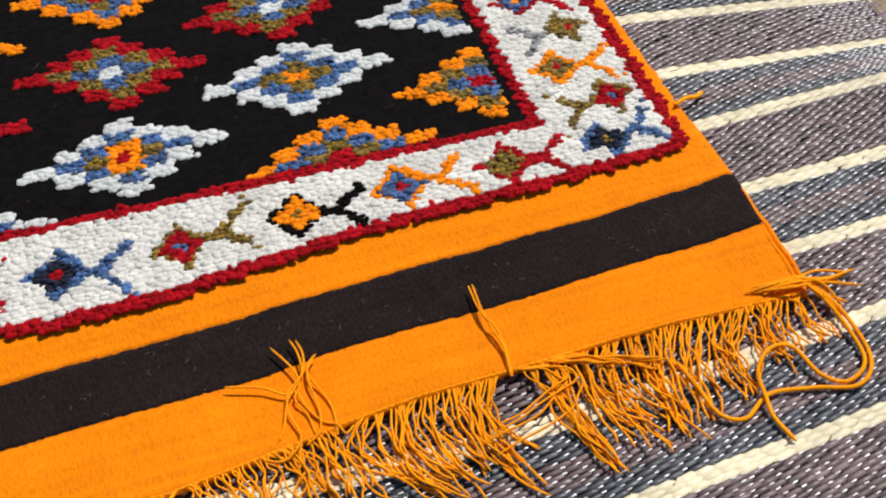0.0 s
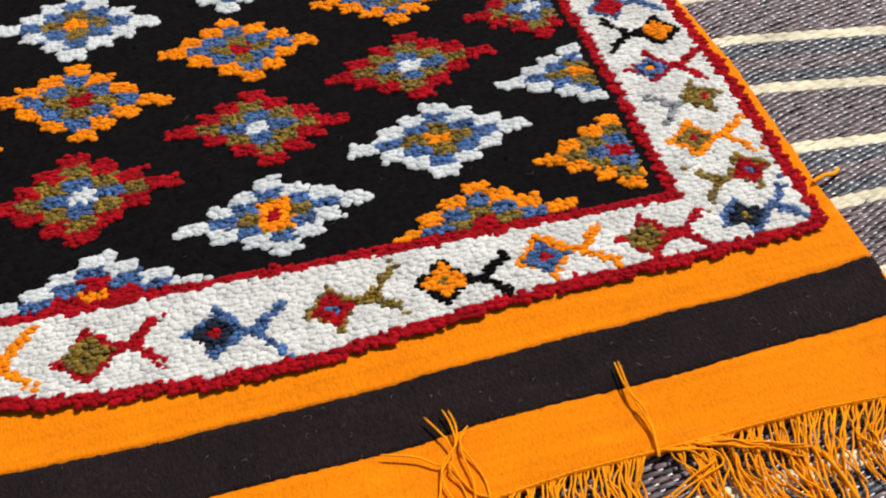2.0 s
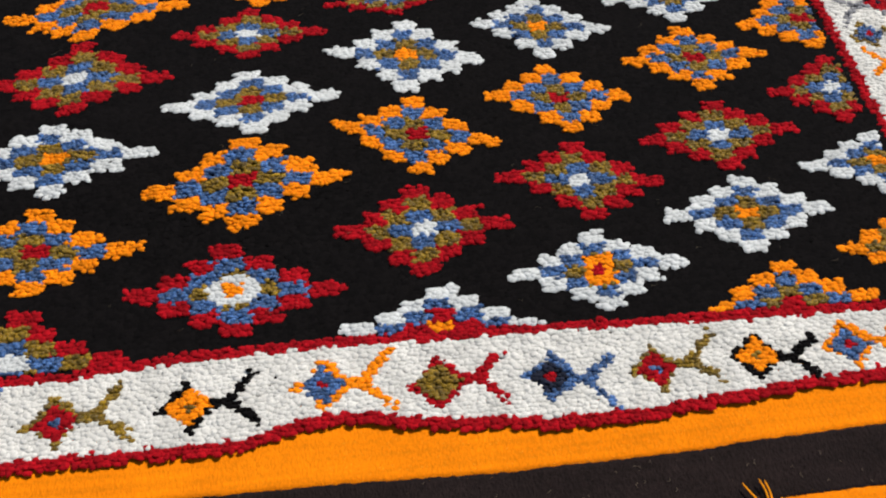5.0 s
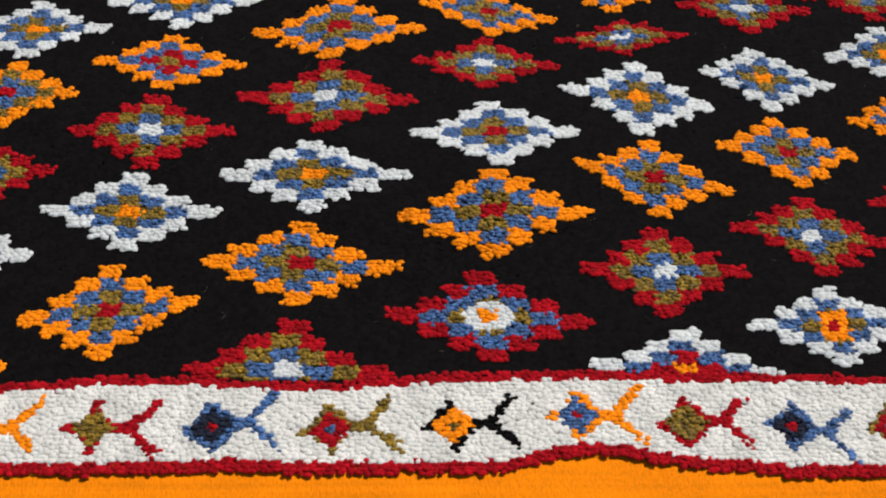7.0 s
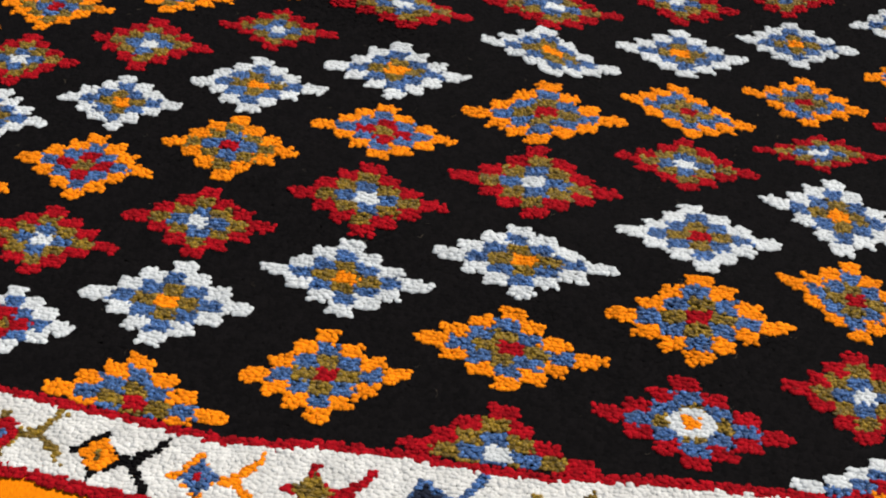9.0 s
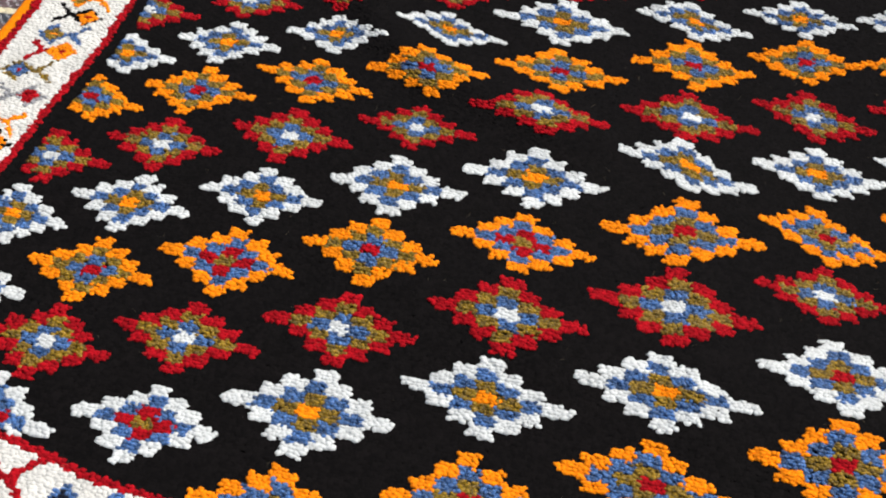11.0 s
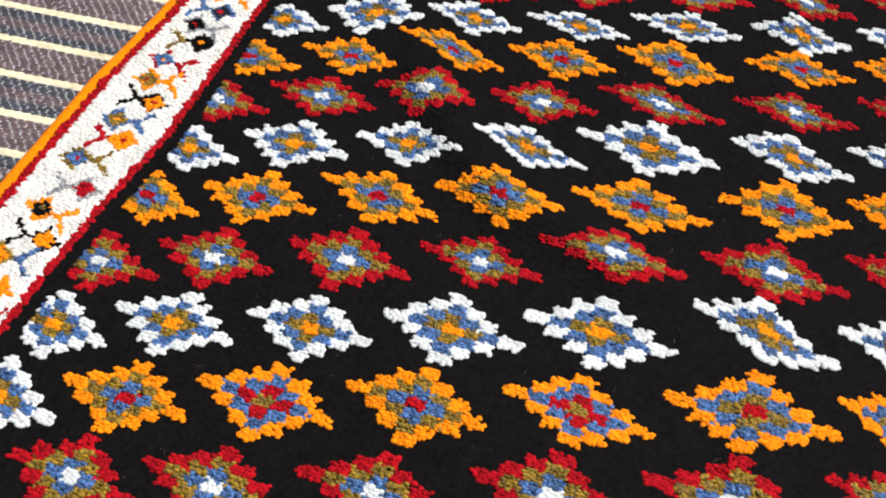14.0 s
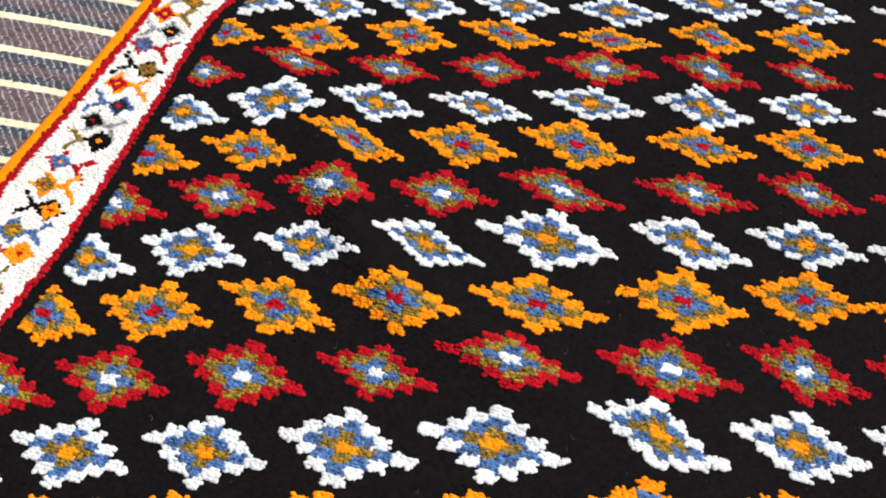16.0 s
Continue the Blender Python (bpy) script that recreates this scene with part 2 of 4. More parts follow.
# ---- ground and mat ----
span = np.concatenate([[-40, -15, -6, -3], np.linspace(-1.5, 2.5, 81), [4, 7, 15, 40]])
s, t = np.meshgrid(span, span, indexing="ij")
i = np.arange(s.size).reshape(s.shape)
quads = np.stack([i[:-1, :-1], i[1:, :-1], i[1:, 1:], i[:-1, 1:]], -1).reshape(-1, 4)
ground = new("ground", build("ground", np.stack([s, t, -0.03 + hollow(s, t)], -1).reshape(-1, 3), quads, [EARTH]))
tagged(ground, "dry sandy earth under the mat", "ground", kind="structure")

MAT_Z, MAT_X0, MAT_X1, MAT_Y0, MAT_Y1 = -0.0165, -2.1, 0.541, -0.22, 2.35
woven_mat = tagged(new("woven_mat"), "striped plastic straw mat, mauve brown, slate and ivory", "mat")


def mat_bend(x, y):
    """Where a straw that lies at y on the right has drifted to at x: the mat is a little pulled out of square."""
    f = np.clip((0.34 - x) / 1.81, -0.2, 1.0)
    out = y + f * (0.0806 - 0.098 * y) + 0.07 * np.clip(x + 1.47, -1, 0)
    out = out + 0.10 * (x - 0.34) * np.clip((0.36 - y) / 0.08, 0, 1) * np.clip((x + 0.2) * 3, 0, 1)
    right = np.clip((x - 0.15) / 0.15, 0, 1)
    drift = np.interp(y, (0.30, 0.3535, 0.4228, 0.4921, 0.5614, 0.6307, 0.75), (0.0, 0.003, -0.008, -0.002, -0.005, -0.0005, 0.0))
    fan = np.interp(y, (0.40, 0.4921, 0.5614, 0.6307, 0.75), (0.02, 0.03, -0.13, -0.20, -0.20)) * np.clip(x - 0.34, 0, 1)
    return out + right * drift + fan + 0.0012 * np.sin(9 * x + 5 * y)


s, t = np.meshgrid(np.linspace(MAT_X0, MAT_X1, 60), np.linspace(MAT_Y0, MAT_Y1, 60), indexing="ij")
top = np.stack([s, mat_bend(s, t), MAT_Z - 0.0022 + hollow(s, mat_bend(s, t))], -1).reshape(-1, 3)
i = np.arange(3600).reshape(60, 60)
quads = np.stack([i[:-1, :-1], i[1:, :-1], i[1:, 1:], i[:-1, 1:]], -1).reshape(-1, 4)
rim = np.concatenate([i[:, 0], i[-1, 1:], i[-2::-1, -1], i[0, -2:0:-1]])
nxt = np.roll(rim, -1)
part("backing", build("backing", np.concatenate([top, top - (0, 0, 0.0095)]),
                      np.concatenate([quads, quads[:, ::-1] + 3600, np.stack([rim, rim + 3600, nxt + 3600, nxt], -1)]), [BASE]),
     woven_mat, "dark woven backing of the mat")

STRAW, BEAD, PERIOD = 0.0040, 0.0125, 0.0693
rows_y = np.arange(MAT_Y0, MAT_Y1, STRAW)


def straw_kind(y):
    """0 mauve brown, 1 slate, 2 ivory."""
    f = (y - 0.353) / PERIOD
    band, at = np.floor(f + 0.08), (f + 0.08) % 1.0
    blue = (band % 2 == 0) & ((at < 0.42) | (at > 0.72))
    return np.where(at < 0.175, 2, np.where(blue, 1, 0))


def beads(x0, x1, y0, y1, long=1.0):
    """The straws of one stretch of mat, as overlapping beads between the crossing threads."""
    out = []
    for r, y in enumerate(rows_y):
        if y0 <= y <= y1:
            x = np.arange(x0, x1, BEAD * long) + (-r % 4) * BEAD * 0.25
            out.append(np.stack([x, np.full_like(x, y), np.full_like(x, r)], 1))
    b = np.concatenate(out)
    b[:, :2] += rng.normal(0, (0.0010, 0.00015), (len(b), 2))
    return b


def bead_mesh(name, b, half_l, half_w, high, mat, lift):
    """Long rounded beads: eight-sided lozenge domes, one end tucked under the next."""
    tx = np.array([-1, -0.6, 0.5, 1, 0.5, -0.6, -0.5, 0.45]) * half_l
    ty = np.array([0, -1, -1, 0, 1, 1, 0, 0]) * half_w
    tz = np.array([-0.7, -0.35, 0.0, -0.25, 0.0, -0.35, 0.75, 1.0]) * high
    tri = np.array([(0, 1, 6), (1, 2, 7), (1, 7, 6), (2, 3, 7), (3, 4, 7), (4, 5, 7), (5, 6, 7), (5, 0, 6)])
    n = len(b)
    x = b[:, 0, None] + tx
    y = mat_bend(x, b[:, 1, None]) + ty * rng.uniform(0.9, 1.1, (n, 1)) + (0.11 * tx if half_l < 0.02 else 0.0)
    z = MAT_Z + lift + tz * rng.uniform(0.8, 1.2, (n, 1)) + rng.normal(0, 0.0001, (n, 1))
    v = np.stack([x, y, z], -1).reshape(-1, 3)
    f = (tri[None] + 8 * np.arange(n)[:, None, None]).reshape(-1, 3)
    return build(name, v, f, [mat])


STRETCHES = [(0.22, MAT_X1 - 0.004, 0.0, 1.0), (-0.35, 0.22, 0.08, 0.33), (-1.76, -1.38, 0.8, 1.85)]
for x0, x1, y0, y1 in STRETCHES:
    b = beads(x0, x1, y0, y1)
    kind = straw_kind(rows_y[b[:, 2].astype(int)])
    for k, nm, m, lb in ((0, "brown_straw", BROWN, "mauve-brown plastic straws of the mat"), (1, "slate_straw", SLATE, "slate-blue plastic straws of the mat"),
                         (2, "ivory_straw", IVORY, "ivory plastic straws of the mat")):
        tagged(part(nm, bead_mesh(nm, b[kind == k], BEAD * (0.6 if k < 2 else 0.68), STRAW * (0.46 if k < 2 else 0.6), 0.0014, m, 0.0), woven_mat, lb), kind="stuff")
    tk = b[kind != 2].copy()
    tk[:, 0] += BEAD * 0.5 + rng.normal(0, 0.0006, len(tk))
    tk[:, 1] += STRAW * 0.3
    hem = tk[(tk[:, 0] > 0.479) & (tk[:, 1] > 0.45)] + (BEAD * 0.5, 0, 0)
    tk = np.concatenate([tk, hem])
    tk = tk[tk[:, 0] < MAT_X1 - 0.004]
    tagged(part("crossing_thread", bead_mesh("crossing_thread", tk, 0.0021, 0.0005, 0.0005, TICK, 0.0013), woven_mat,
                "pale clear threads binding the straws"), kind="stuff")
# the rest of the mat, in long straws
for x0, x1, y0, y1 in ((-2.08, 0.54, -0.21, 0.0), (-2.08, -0.33, 0.0, 0.33), (-0.4, 0.25, 0.0, 0.08), (-2.08, -1.45, 0.33, 0.8), (-2.08, -1.68, 0.8, 1.85), (-2.08, -1.28, 1.85, 2.1), (-2.08, 0.54, 2.1, 2.33), (0.22, 0.54, 1.0, 2.1)):
    b = beads(x0 + 0.05, x1 - 0.03, y0, y1, 7.0)
    kind = straw_kind(rows_y[b[:, 2].astype(int)])
    for k, nm, m in ((0, "brown_straw", BROWN), (1, "slate_straw", SLATE), (2, "ivory_straw", IVORY)):
        if (kind == k).any():
            tagged(part(nm, bead_mesh(nm, b[kind == k], BEAD * 3.9, STRAW * 0.5, 0.0012, m, 0.0), woven_mat, "plastic straws of the mat"), kind="stuff")
edge_y = np.linspace(MAT_Y0, MAT_Y1, 120)
v, f = tube(np.stack([np.full_like(edge_y, MAT_X1 - 0.004), mat_bend(np.full_like(edge_y, MAT_X1), edge_y), np.full_like(edge_y, MAT_Z - 0.001)], 1), 0.0028, 8, False)
part("edge_binding", build("edge_binding", v, f, [BROWN]), woven_mat, "stitched brown edge of the mat")

v, f = tube(bezier([(0.562, 0.616, -0.0282), (0.552, 0.597, -0.0282), (0.546, 0.584, -0.0282), (0.543, 0.572, -0.0282), (0.544, 0.559, -0.0282), (0.549, 0.546, -0.0282)], 40), 0.0017, 7)
tagged(new("cord", build("cord", v, f, [IVORY])), "thin pale cord lying on the earth beside the mat", "cord")

# ---- rug: flat-woven ground and ends ----
rug = tagged(new("rug"), "hand-knotted wool rug, black field with coloured stepped diamonds", "rug")
CLOTH = lambda x, y: swell(x, y) - 0.0085 + 0.0012 * np.clip(1 - (front_out(x) - y) / 0.025, 0, 1) * np.clip((front_out(x) + 0.029 - y) * 500, 0, 1) + 0.0008 * np.sin(40 * x + 9 * y) * np.sin(23 * y + 3)


def fuzzy(edge, seed):
    """An edge line with the small unevenness of hand weaving."""
    r = np.random.default_rng(seed)
    at, off = np.linspace(-1.6, 0.4, 900), r.normal(0, 0.0004, 900)
    return lambda x: edge(x) + np.interp(x, at, off)


def band(name, ya, yb, mat, label, lift=0.0, ny=14, inset=0.0):
    x, y, f = sheet(-1.54, 0.333, ya, yb, 700, ny)
    k = (x + 1.54) / 1.873
    hi = right_edge(y) - inset
    x = x + (hi - 0.333) * k ** 8 + (left_edge(y) + inset + 1.54) * (1 - k) ** 8
    z = CLOTH(x, y) + lift - 0.004 * np.clip(1 - (hi - x) / 0.01, 0, 1) ** 2
    top = np.stack([x, y, z], 1)
    return part(name, build(name, np.concatenate([top, top - (0, 0, 0.005)]), f, [mat]), rug, label)


TOP_LINE, BOTTOM_LINE = fuzzy(STRIPE_TOP, 1), fuzzy(STRIPE_BOTTOM, 2)
front_band = band("front_band", fuzzy(front_edge, 3), BOTTOM_LINE, KILIM_ORANGE, "orange flat-woven end of the rug")
black_stripe = band("black_stripe", BOTTOM_LINE, TOP_LINE, KILIM_BLACK, "black flat-woven stripe across the rug's end", 0.0004)
inner_band = band("inner_band", TOP_LINE, lambda x: front_out(x) + 0.03, KILIM_ORANGE, "orange flat-woven band beside the pile")
band("foundation", lambda x: front_out(x) + 0.03, lambda x: np.full_like(x, BACK), KILIM_BLACK, "dark foundation weave under the pile", -0.0012, 90, 0.016)

def strip(inner, outer, y0, side):
    """The flat orange margin outside the pile, rounded over at the rug's edge."""
    t, k = np.meshgrid(np.linspace(y0, BACK, 330), np.linspace(0, 1, 9), indexing="ij")
    wob = np.random.default_rng(int(side) + 5).normal(0, 0.0005, t.shape)
    x = inner(t) - side * 0.012 + (outer(t) - inner(t) + side * 0.012) * k + wob * k
    z = swell(x, t) - 0.0068 - 0.006 * np.clip((k - 0.72) / 0.28, 0, 1) ** 2.2 + wob * 0.4 - 0.005 * np.clip((y0 + 0.05 - t) / 0.05, 0, 1)
    i = np.arange(t.size).reshape(t.shape)
    quads = np.stack([i[:-1, :-1], i[:-1, 1:], i[1:, 1:], i[1:, :-1]], -1).reshape(-1, 4)
    top = np.stack([x, t, z], -1).reshape(-1, 3)
    if side < 0:
        quads = quads[:, ::-1]
    rim = np.concatenate([i[:, 0], i[-1, 1:], i[-2::-1, -1], i[0, -2:0:-1]])
    nxt = np.roll(rim, -1)
    v = np.concatenate([top, top - (0, 0, 0.004)])
    return part("selvedge", build("selvedge", v, np.concatenate([quads, quads[:, ::-1] + t.size, np.stack([rim, rim + t.size, nxt + t.size, nxt], -1)]), [KILIM_ORANGE]),
                rug, "orange overcast side edge of the rug")


strip(right_out, right_edge, 0.452, 1)
strip(left_out, left_edge, 0.5, -1)
for off in (0.0026, 0.0068):
    y = np.linspace(0.322, 0.425, 60)
    x = right_edge(y) - off
    v, f = tube(np.stack([x + 0.0005 * np.sin(y * 190), y, swell(x, y) - 0.0096 - 0.0035 * np.clip((y - 0.36) / 0.06, 0, 1)], 1), 0.0022, 8, False)
    part("selvedge_cord", build("selvedge_cord", v, f, [KILIM_ORANGE]), rug, "orange overcast edge cord")

# ---- rug: the knots ----
KX, KY = 0.0037, 0.0037
gx, gy = np.meshgrid(np.arange(-1.56, 0.34, KX), np.arange(0.43, BACK - 0.01, KY), indexing="ij")
gx = gx + (np.round((gy - 0.43) / KY) % 2) * KX * 0.5
gx, gy = gx.ravel(), gy.ravel()
gx = gx + rng.normal(0, 0.00055, gx.size)
gy = gy + rng.normal(0, 0.00055, gy.size)
ragged = rng.normal(0, 0.0012, gx.size)
e_out = np.minimum(np.minimum(gy - front_out(gx), right_out(gy) - gx), gx - left_out(gy)) + ragged * 0.6
e_in = np.minimum(np.minimum(gy - front_in(gx), right_in(gy) - gx), gx - left_in(gy)) + ragged * 0.6
keep = e_out > 0
gx, gy, e_out, e_in = gx[keep], gy[keep], e_out[keep], e_in[keep]
colour = np.full(gx.size, SLOTS.index("c"))
owner = np.zeros(gx.size, int)          # 0 border ground, 1 field ground, 2 outer red line, 3 inner red line, 10+ motifs
owner[e_in > 0.009], colour[e_in > 0.009] = 1, SLOTS.index("k")
m = (e_in <= 0.009) & (e_in > 0)
owner[m], colour[m] = 3, SLOTS.index("r")
m = e_out < 0.0108
owner[m], colour[m] = 2, SLOTS.index("r")
MOTIFS = []

# number of the first whole diamond in each column, counted along the slanting rows of one colour
FIRST = [0, 1, 1, 2, 2, 3, 3, 4, 4, 5, 5]
# the diamonds as they were woven, column by column, in millimetres: row number, then the middle (x, y), the way from tip to tip across, the way from tip to tip along
WOVEN = {}
WOVEN[0] = {0: (189, 582, 138, -14, 5, 87), 1: (189, 684, 146, -6, -4, 76), 2: (176, 785, 126, -2, 12, 95)}
WOVEN[1] = {1: (51, 638, 153, -8, 5, 89), 2: (48, 736, 153, 0, 1, 90), 3: (49, 846, 146, -5, -10, 96)}
WOVEN[2] = {1: (-94, 591, 157, 0, -3, 86), 2: (-92, 696, 153, -22, -8, 97), 3: (-95, 806, 146, -15, -13, 98), 4: (-100, 915, 142, -26, -2, 96), 5: (-102, 1034, 151, -22, -7, 90)}
WOVEN[3] = {2: (-246, 655, 162, -4, -3, 104), 3: (-242, 768, 156, -28, -2, 99), 4: (-242, 886, 156, -32, 1, 121), 5: (-247, 991, 152, 3, 1, 63), 6: (-253, 1082, 145, -27, 7, 87), 7: (-254, 1192, 147, -19, -9, 87), 8: (-260, 1289, 132, -13, -8, 88)}
WOVEN[4] = {2: (-415, 604, 195, -10, -6, 99), 3: (-404, 721, 190, 5, 1, 106), 4: (-401, 831, 173, -2, -5, 105), 5: (-405, 951, 164, -11, -5, 88), 6: (-403, 1047, 162, -35, -15, 95), 7: (-399, 1160, 168, -5, -13, 93), 8: (-403, 1264, 163, -21, -15, 92), 9: (-411, 1366, 161, 15, -5, 82), 10: (-418, 1447, 156, 3, -11, 70), 11: (-422, 1527, 148, -16, -21, 64), 12: (-433, 1603, 146, 4, -14, 68), 13: (-439, 1672, 138, 3, 7, 62), 14: (-443, 1737, 124, -10, -21, 53), 15: (-454, 1802, 136, 1, -14, 69)}
WOVEN[5] = {3: (-597, 667, 191, -15, 0, 97), 4: (-588, 774, 191, -6, -8, 94), 5: (-578, 890, 190, -2, 5, 116), 6: (-574, 1007, 193, 17, 14, 110), 7: (-569, 1121, 175, -27, -12, 88), 8: (-572, 1213, 183, 11, 4, 91), 9: (-567, 1314, 169, 18, -7, 92), 10: (-570, 1402, 163, -9, -9, 71), 11: (-574, 1481, 163, 9, -12, 63), 12: (-578, 1561, 154, 12, -8, 63), 13: (-582, 1629, 139, 0, -17, 72), 14: (-584, 1701, 144, -14, -1, 70), 15: (-588, 1767, 129, -2, -11, 58), 16: (-592, 1839, 139, 11, -21, 66)}
WOVEN[6] = {3: (-774, 616, 166, 16, -3, 107), 4: (-768, 734, 178, -8, -1, 93), 5: (-762, 837, 172, -5, -3, 100), 6: (-757, 945, 169, -4, 1, 93), 7: (-754, 1053, 173, 3, 3, 98), 8: (-757, 1160, 176, 9, -14, 76), 9: (-746, 1252, 175, 7, -2, 85), 10: (-748, 1351, 182, 5, -4, 92), 11: (-751, 1433, 171, -7, -24, 66), 12: (-743, 1514, 161, -7, -12, 83), 13: (-737, 1592, 159, 6, 6, 59), 14: (-737, 1662, 161, 16, 0, 70), 15: (-734, 1721, 146, 22, -12, 45), 16: (-732, 1782, 149, 23, -15, 59)}
WOVEN[7] = {4: (-943, 684, 174, -5, 12, 106), 5: (-933, 789, 165, -7, 7, 92), 6: (-924, 896, 156, -12, 3, 98), 7: (-916, 1001, 157, 3, 4, 99), 8: (-910, 1104, 145, -2, 3, 76), 9: (-912, 1202, 157, 0, -21, 86), 10: (-901, 1298, 150, -20, -18, 68), 11: (-902, 1381, 144, 10, 1, 75), 12: (-895, 1468, 146, 4, -3, 76), 13: (-885, 1540, 142, 3, -12, 52), 14: (-886, 1613, 135, 16, -3, 65), 15: (-882, 1686, 141, -1, -12, 54), 16: (-877, 1746, 122, 18, -9, 62)}
WOVEN[8] = {4: (-1101, 640, 148, -5, 14, 94), 5: (-1093, 747, 160, -9, 11, 91), 6: (-1078, 854, 154, -7, 10, 98), 7: (-1068, 955, 143, 1, -1, 88), 8: (-1060, 1057, 149, -4, 5, 93), 9: (-1051, 1158, 151, -17, 1, 85), 10: (-1043, 1253, 130, 11, -3, 74), 11: (-1046, 1344, 133, 5, 10, 89), 12: (-1038, 1434, 150, -27, -42, 66), 13: (-1029, 1504, 134, -7, -14, 62), 14: (-1023, 1570, 131, 2, 0, 58), 15: (-1016, 1639, 131, 2, 5, 74), 16: (-1012, 1705, 127, 12, 0, 64)}
WOVEN[9] = {5: (-1235, 713, 138, -12, 8, 97), 6: (-1222, 812, 140, -2, 6, 91), 7: (-1211, 913, 136, -3, 8, 87), 8: (-1203, 1010, 138, 1, 7, 91), 9: (-1191, 1109, 138, 3, 11, 89), 10: (-1181, 1205, 136, 5, 8, 83), 11: (-1174, 1294, 143, 3, 4, 76), 12: (-1163, 1376, 131, 5, -3, 70), 13: (-1160, 1468, 127, 28, 13, 93), 14: (-1158, 1544, 137, -8, -30, 48), 15: (-1145, 1596, 125, 2, 6, 74), 16: (-1137, 1664, 118, 11, -7, 65)}
WOVEN[10] = {6: (-1350, 771, 137, -10, -2, 95), 7: (-1333, 870, 126, -7, -7, 86), 8: (-1327, 963, 138, 3, -6, 85), 9: (-1314, 1069, 134, -15, -12, 81), 10: (-1301, 1155, 123, 4, -16, 74), 11: (-1304, 1245, 142, 0, -12, 82), 12: (-1291, 1329, 138, 3, -2, 67), 13: (-1273, 1410, 126, 10, -8, 61), 14: (-1273, 1487, 111, 21, -15, 53), 15: (-1270, 1566, 109, 16, -4, 57)}
# half diamonds on the front line: column, row number, middle, across, half the height, in millimetres
FRONT_HALVES = [(1, 0, 63, 536, 146, 0, 46), (3, 1, -236, 546, 172, -10, 43), (5, 2, -600, 549, 190, -8, 54), (7, 3, -949, 565, 180, -20, 53), (9, 4, -1262, 620, 150, -18, 50)]
RINGS = {0: "rgbo", 1: "ogbw", 2: "wbgr"}
SPECIAL = {(4, 2): "wgbr", (8, 4): "grbw", (4, 4): "rgbw", (3, 1): "orbw", (9, 4): "orbw", (9, 6): "rbgo", (8, 6): "grbo", (7, 6): "rbgo", (6, 6): "grbo",
           (0, 0): "rbgo", (10, 6): "ogbw", (1, 1): "ogbw"}
SPOT = {(2, 1): "r", (4, 2): "o"}


def row_at(c, d):
    """The woven shape of a diamond; rows past the table go on at the same pitch."""
    if d in WOVEN[c]:
        return [v / 1000 for v in WOVEN[c][d]]
    known = min(WOVEN[c], key=lambda q: abs(q - d))
    x, y = WOVEN[c][known][0] / 1000, WOVEN[c][known][1] / 1000
    pitch = 0.1
    for _ in range(abs(d - known)):
        pitch = float(np.interp(y, (0.6, 1.1, 1.7, 2.1), (0.108, 0.1, 0.07, 0.065)))
        y += pitch if d > known else -pitch
        x += (-0.0035 if c < 6 else 0.007) * (1 if d > known else -1)
    return [x, y, 0.137, 0.004, -0.008, pitch * 0.9]


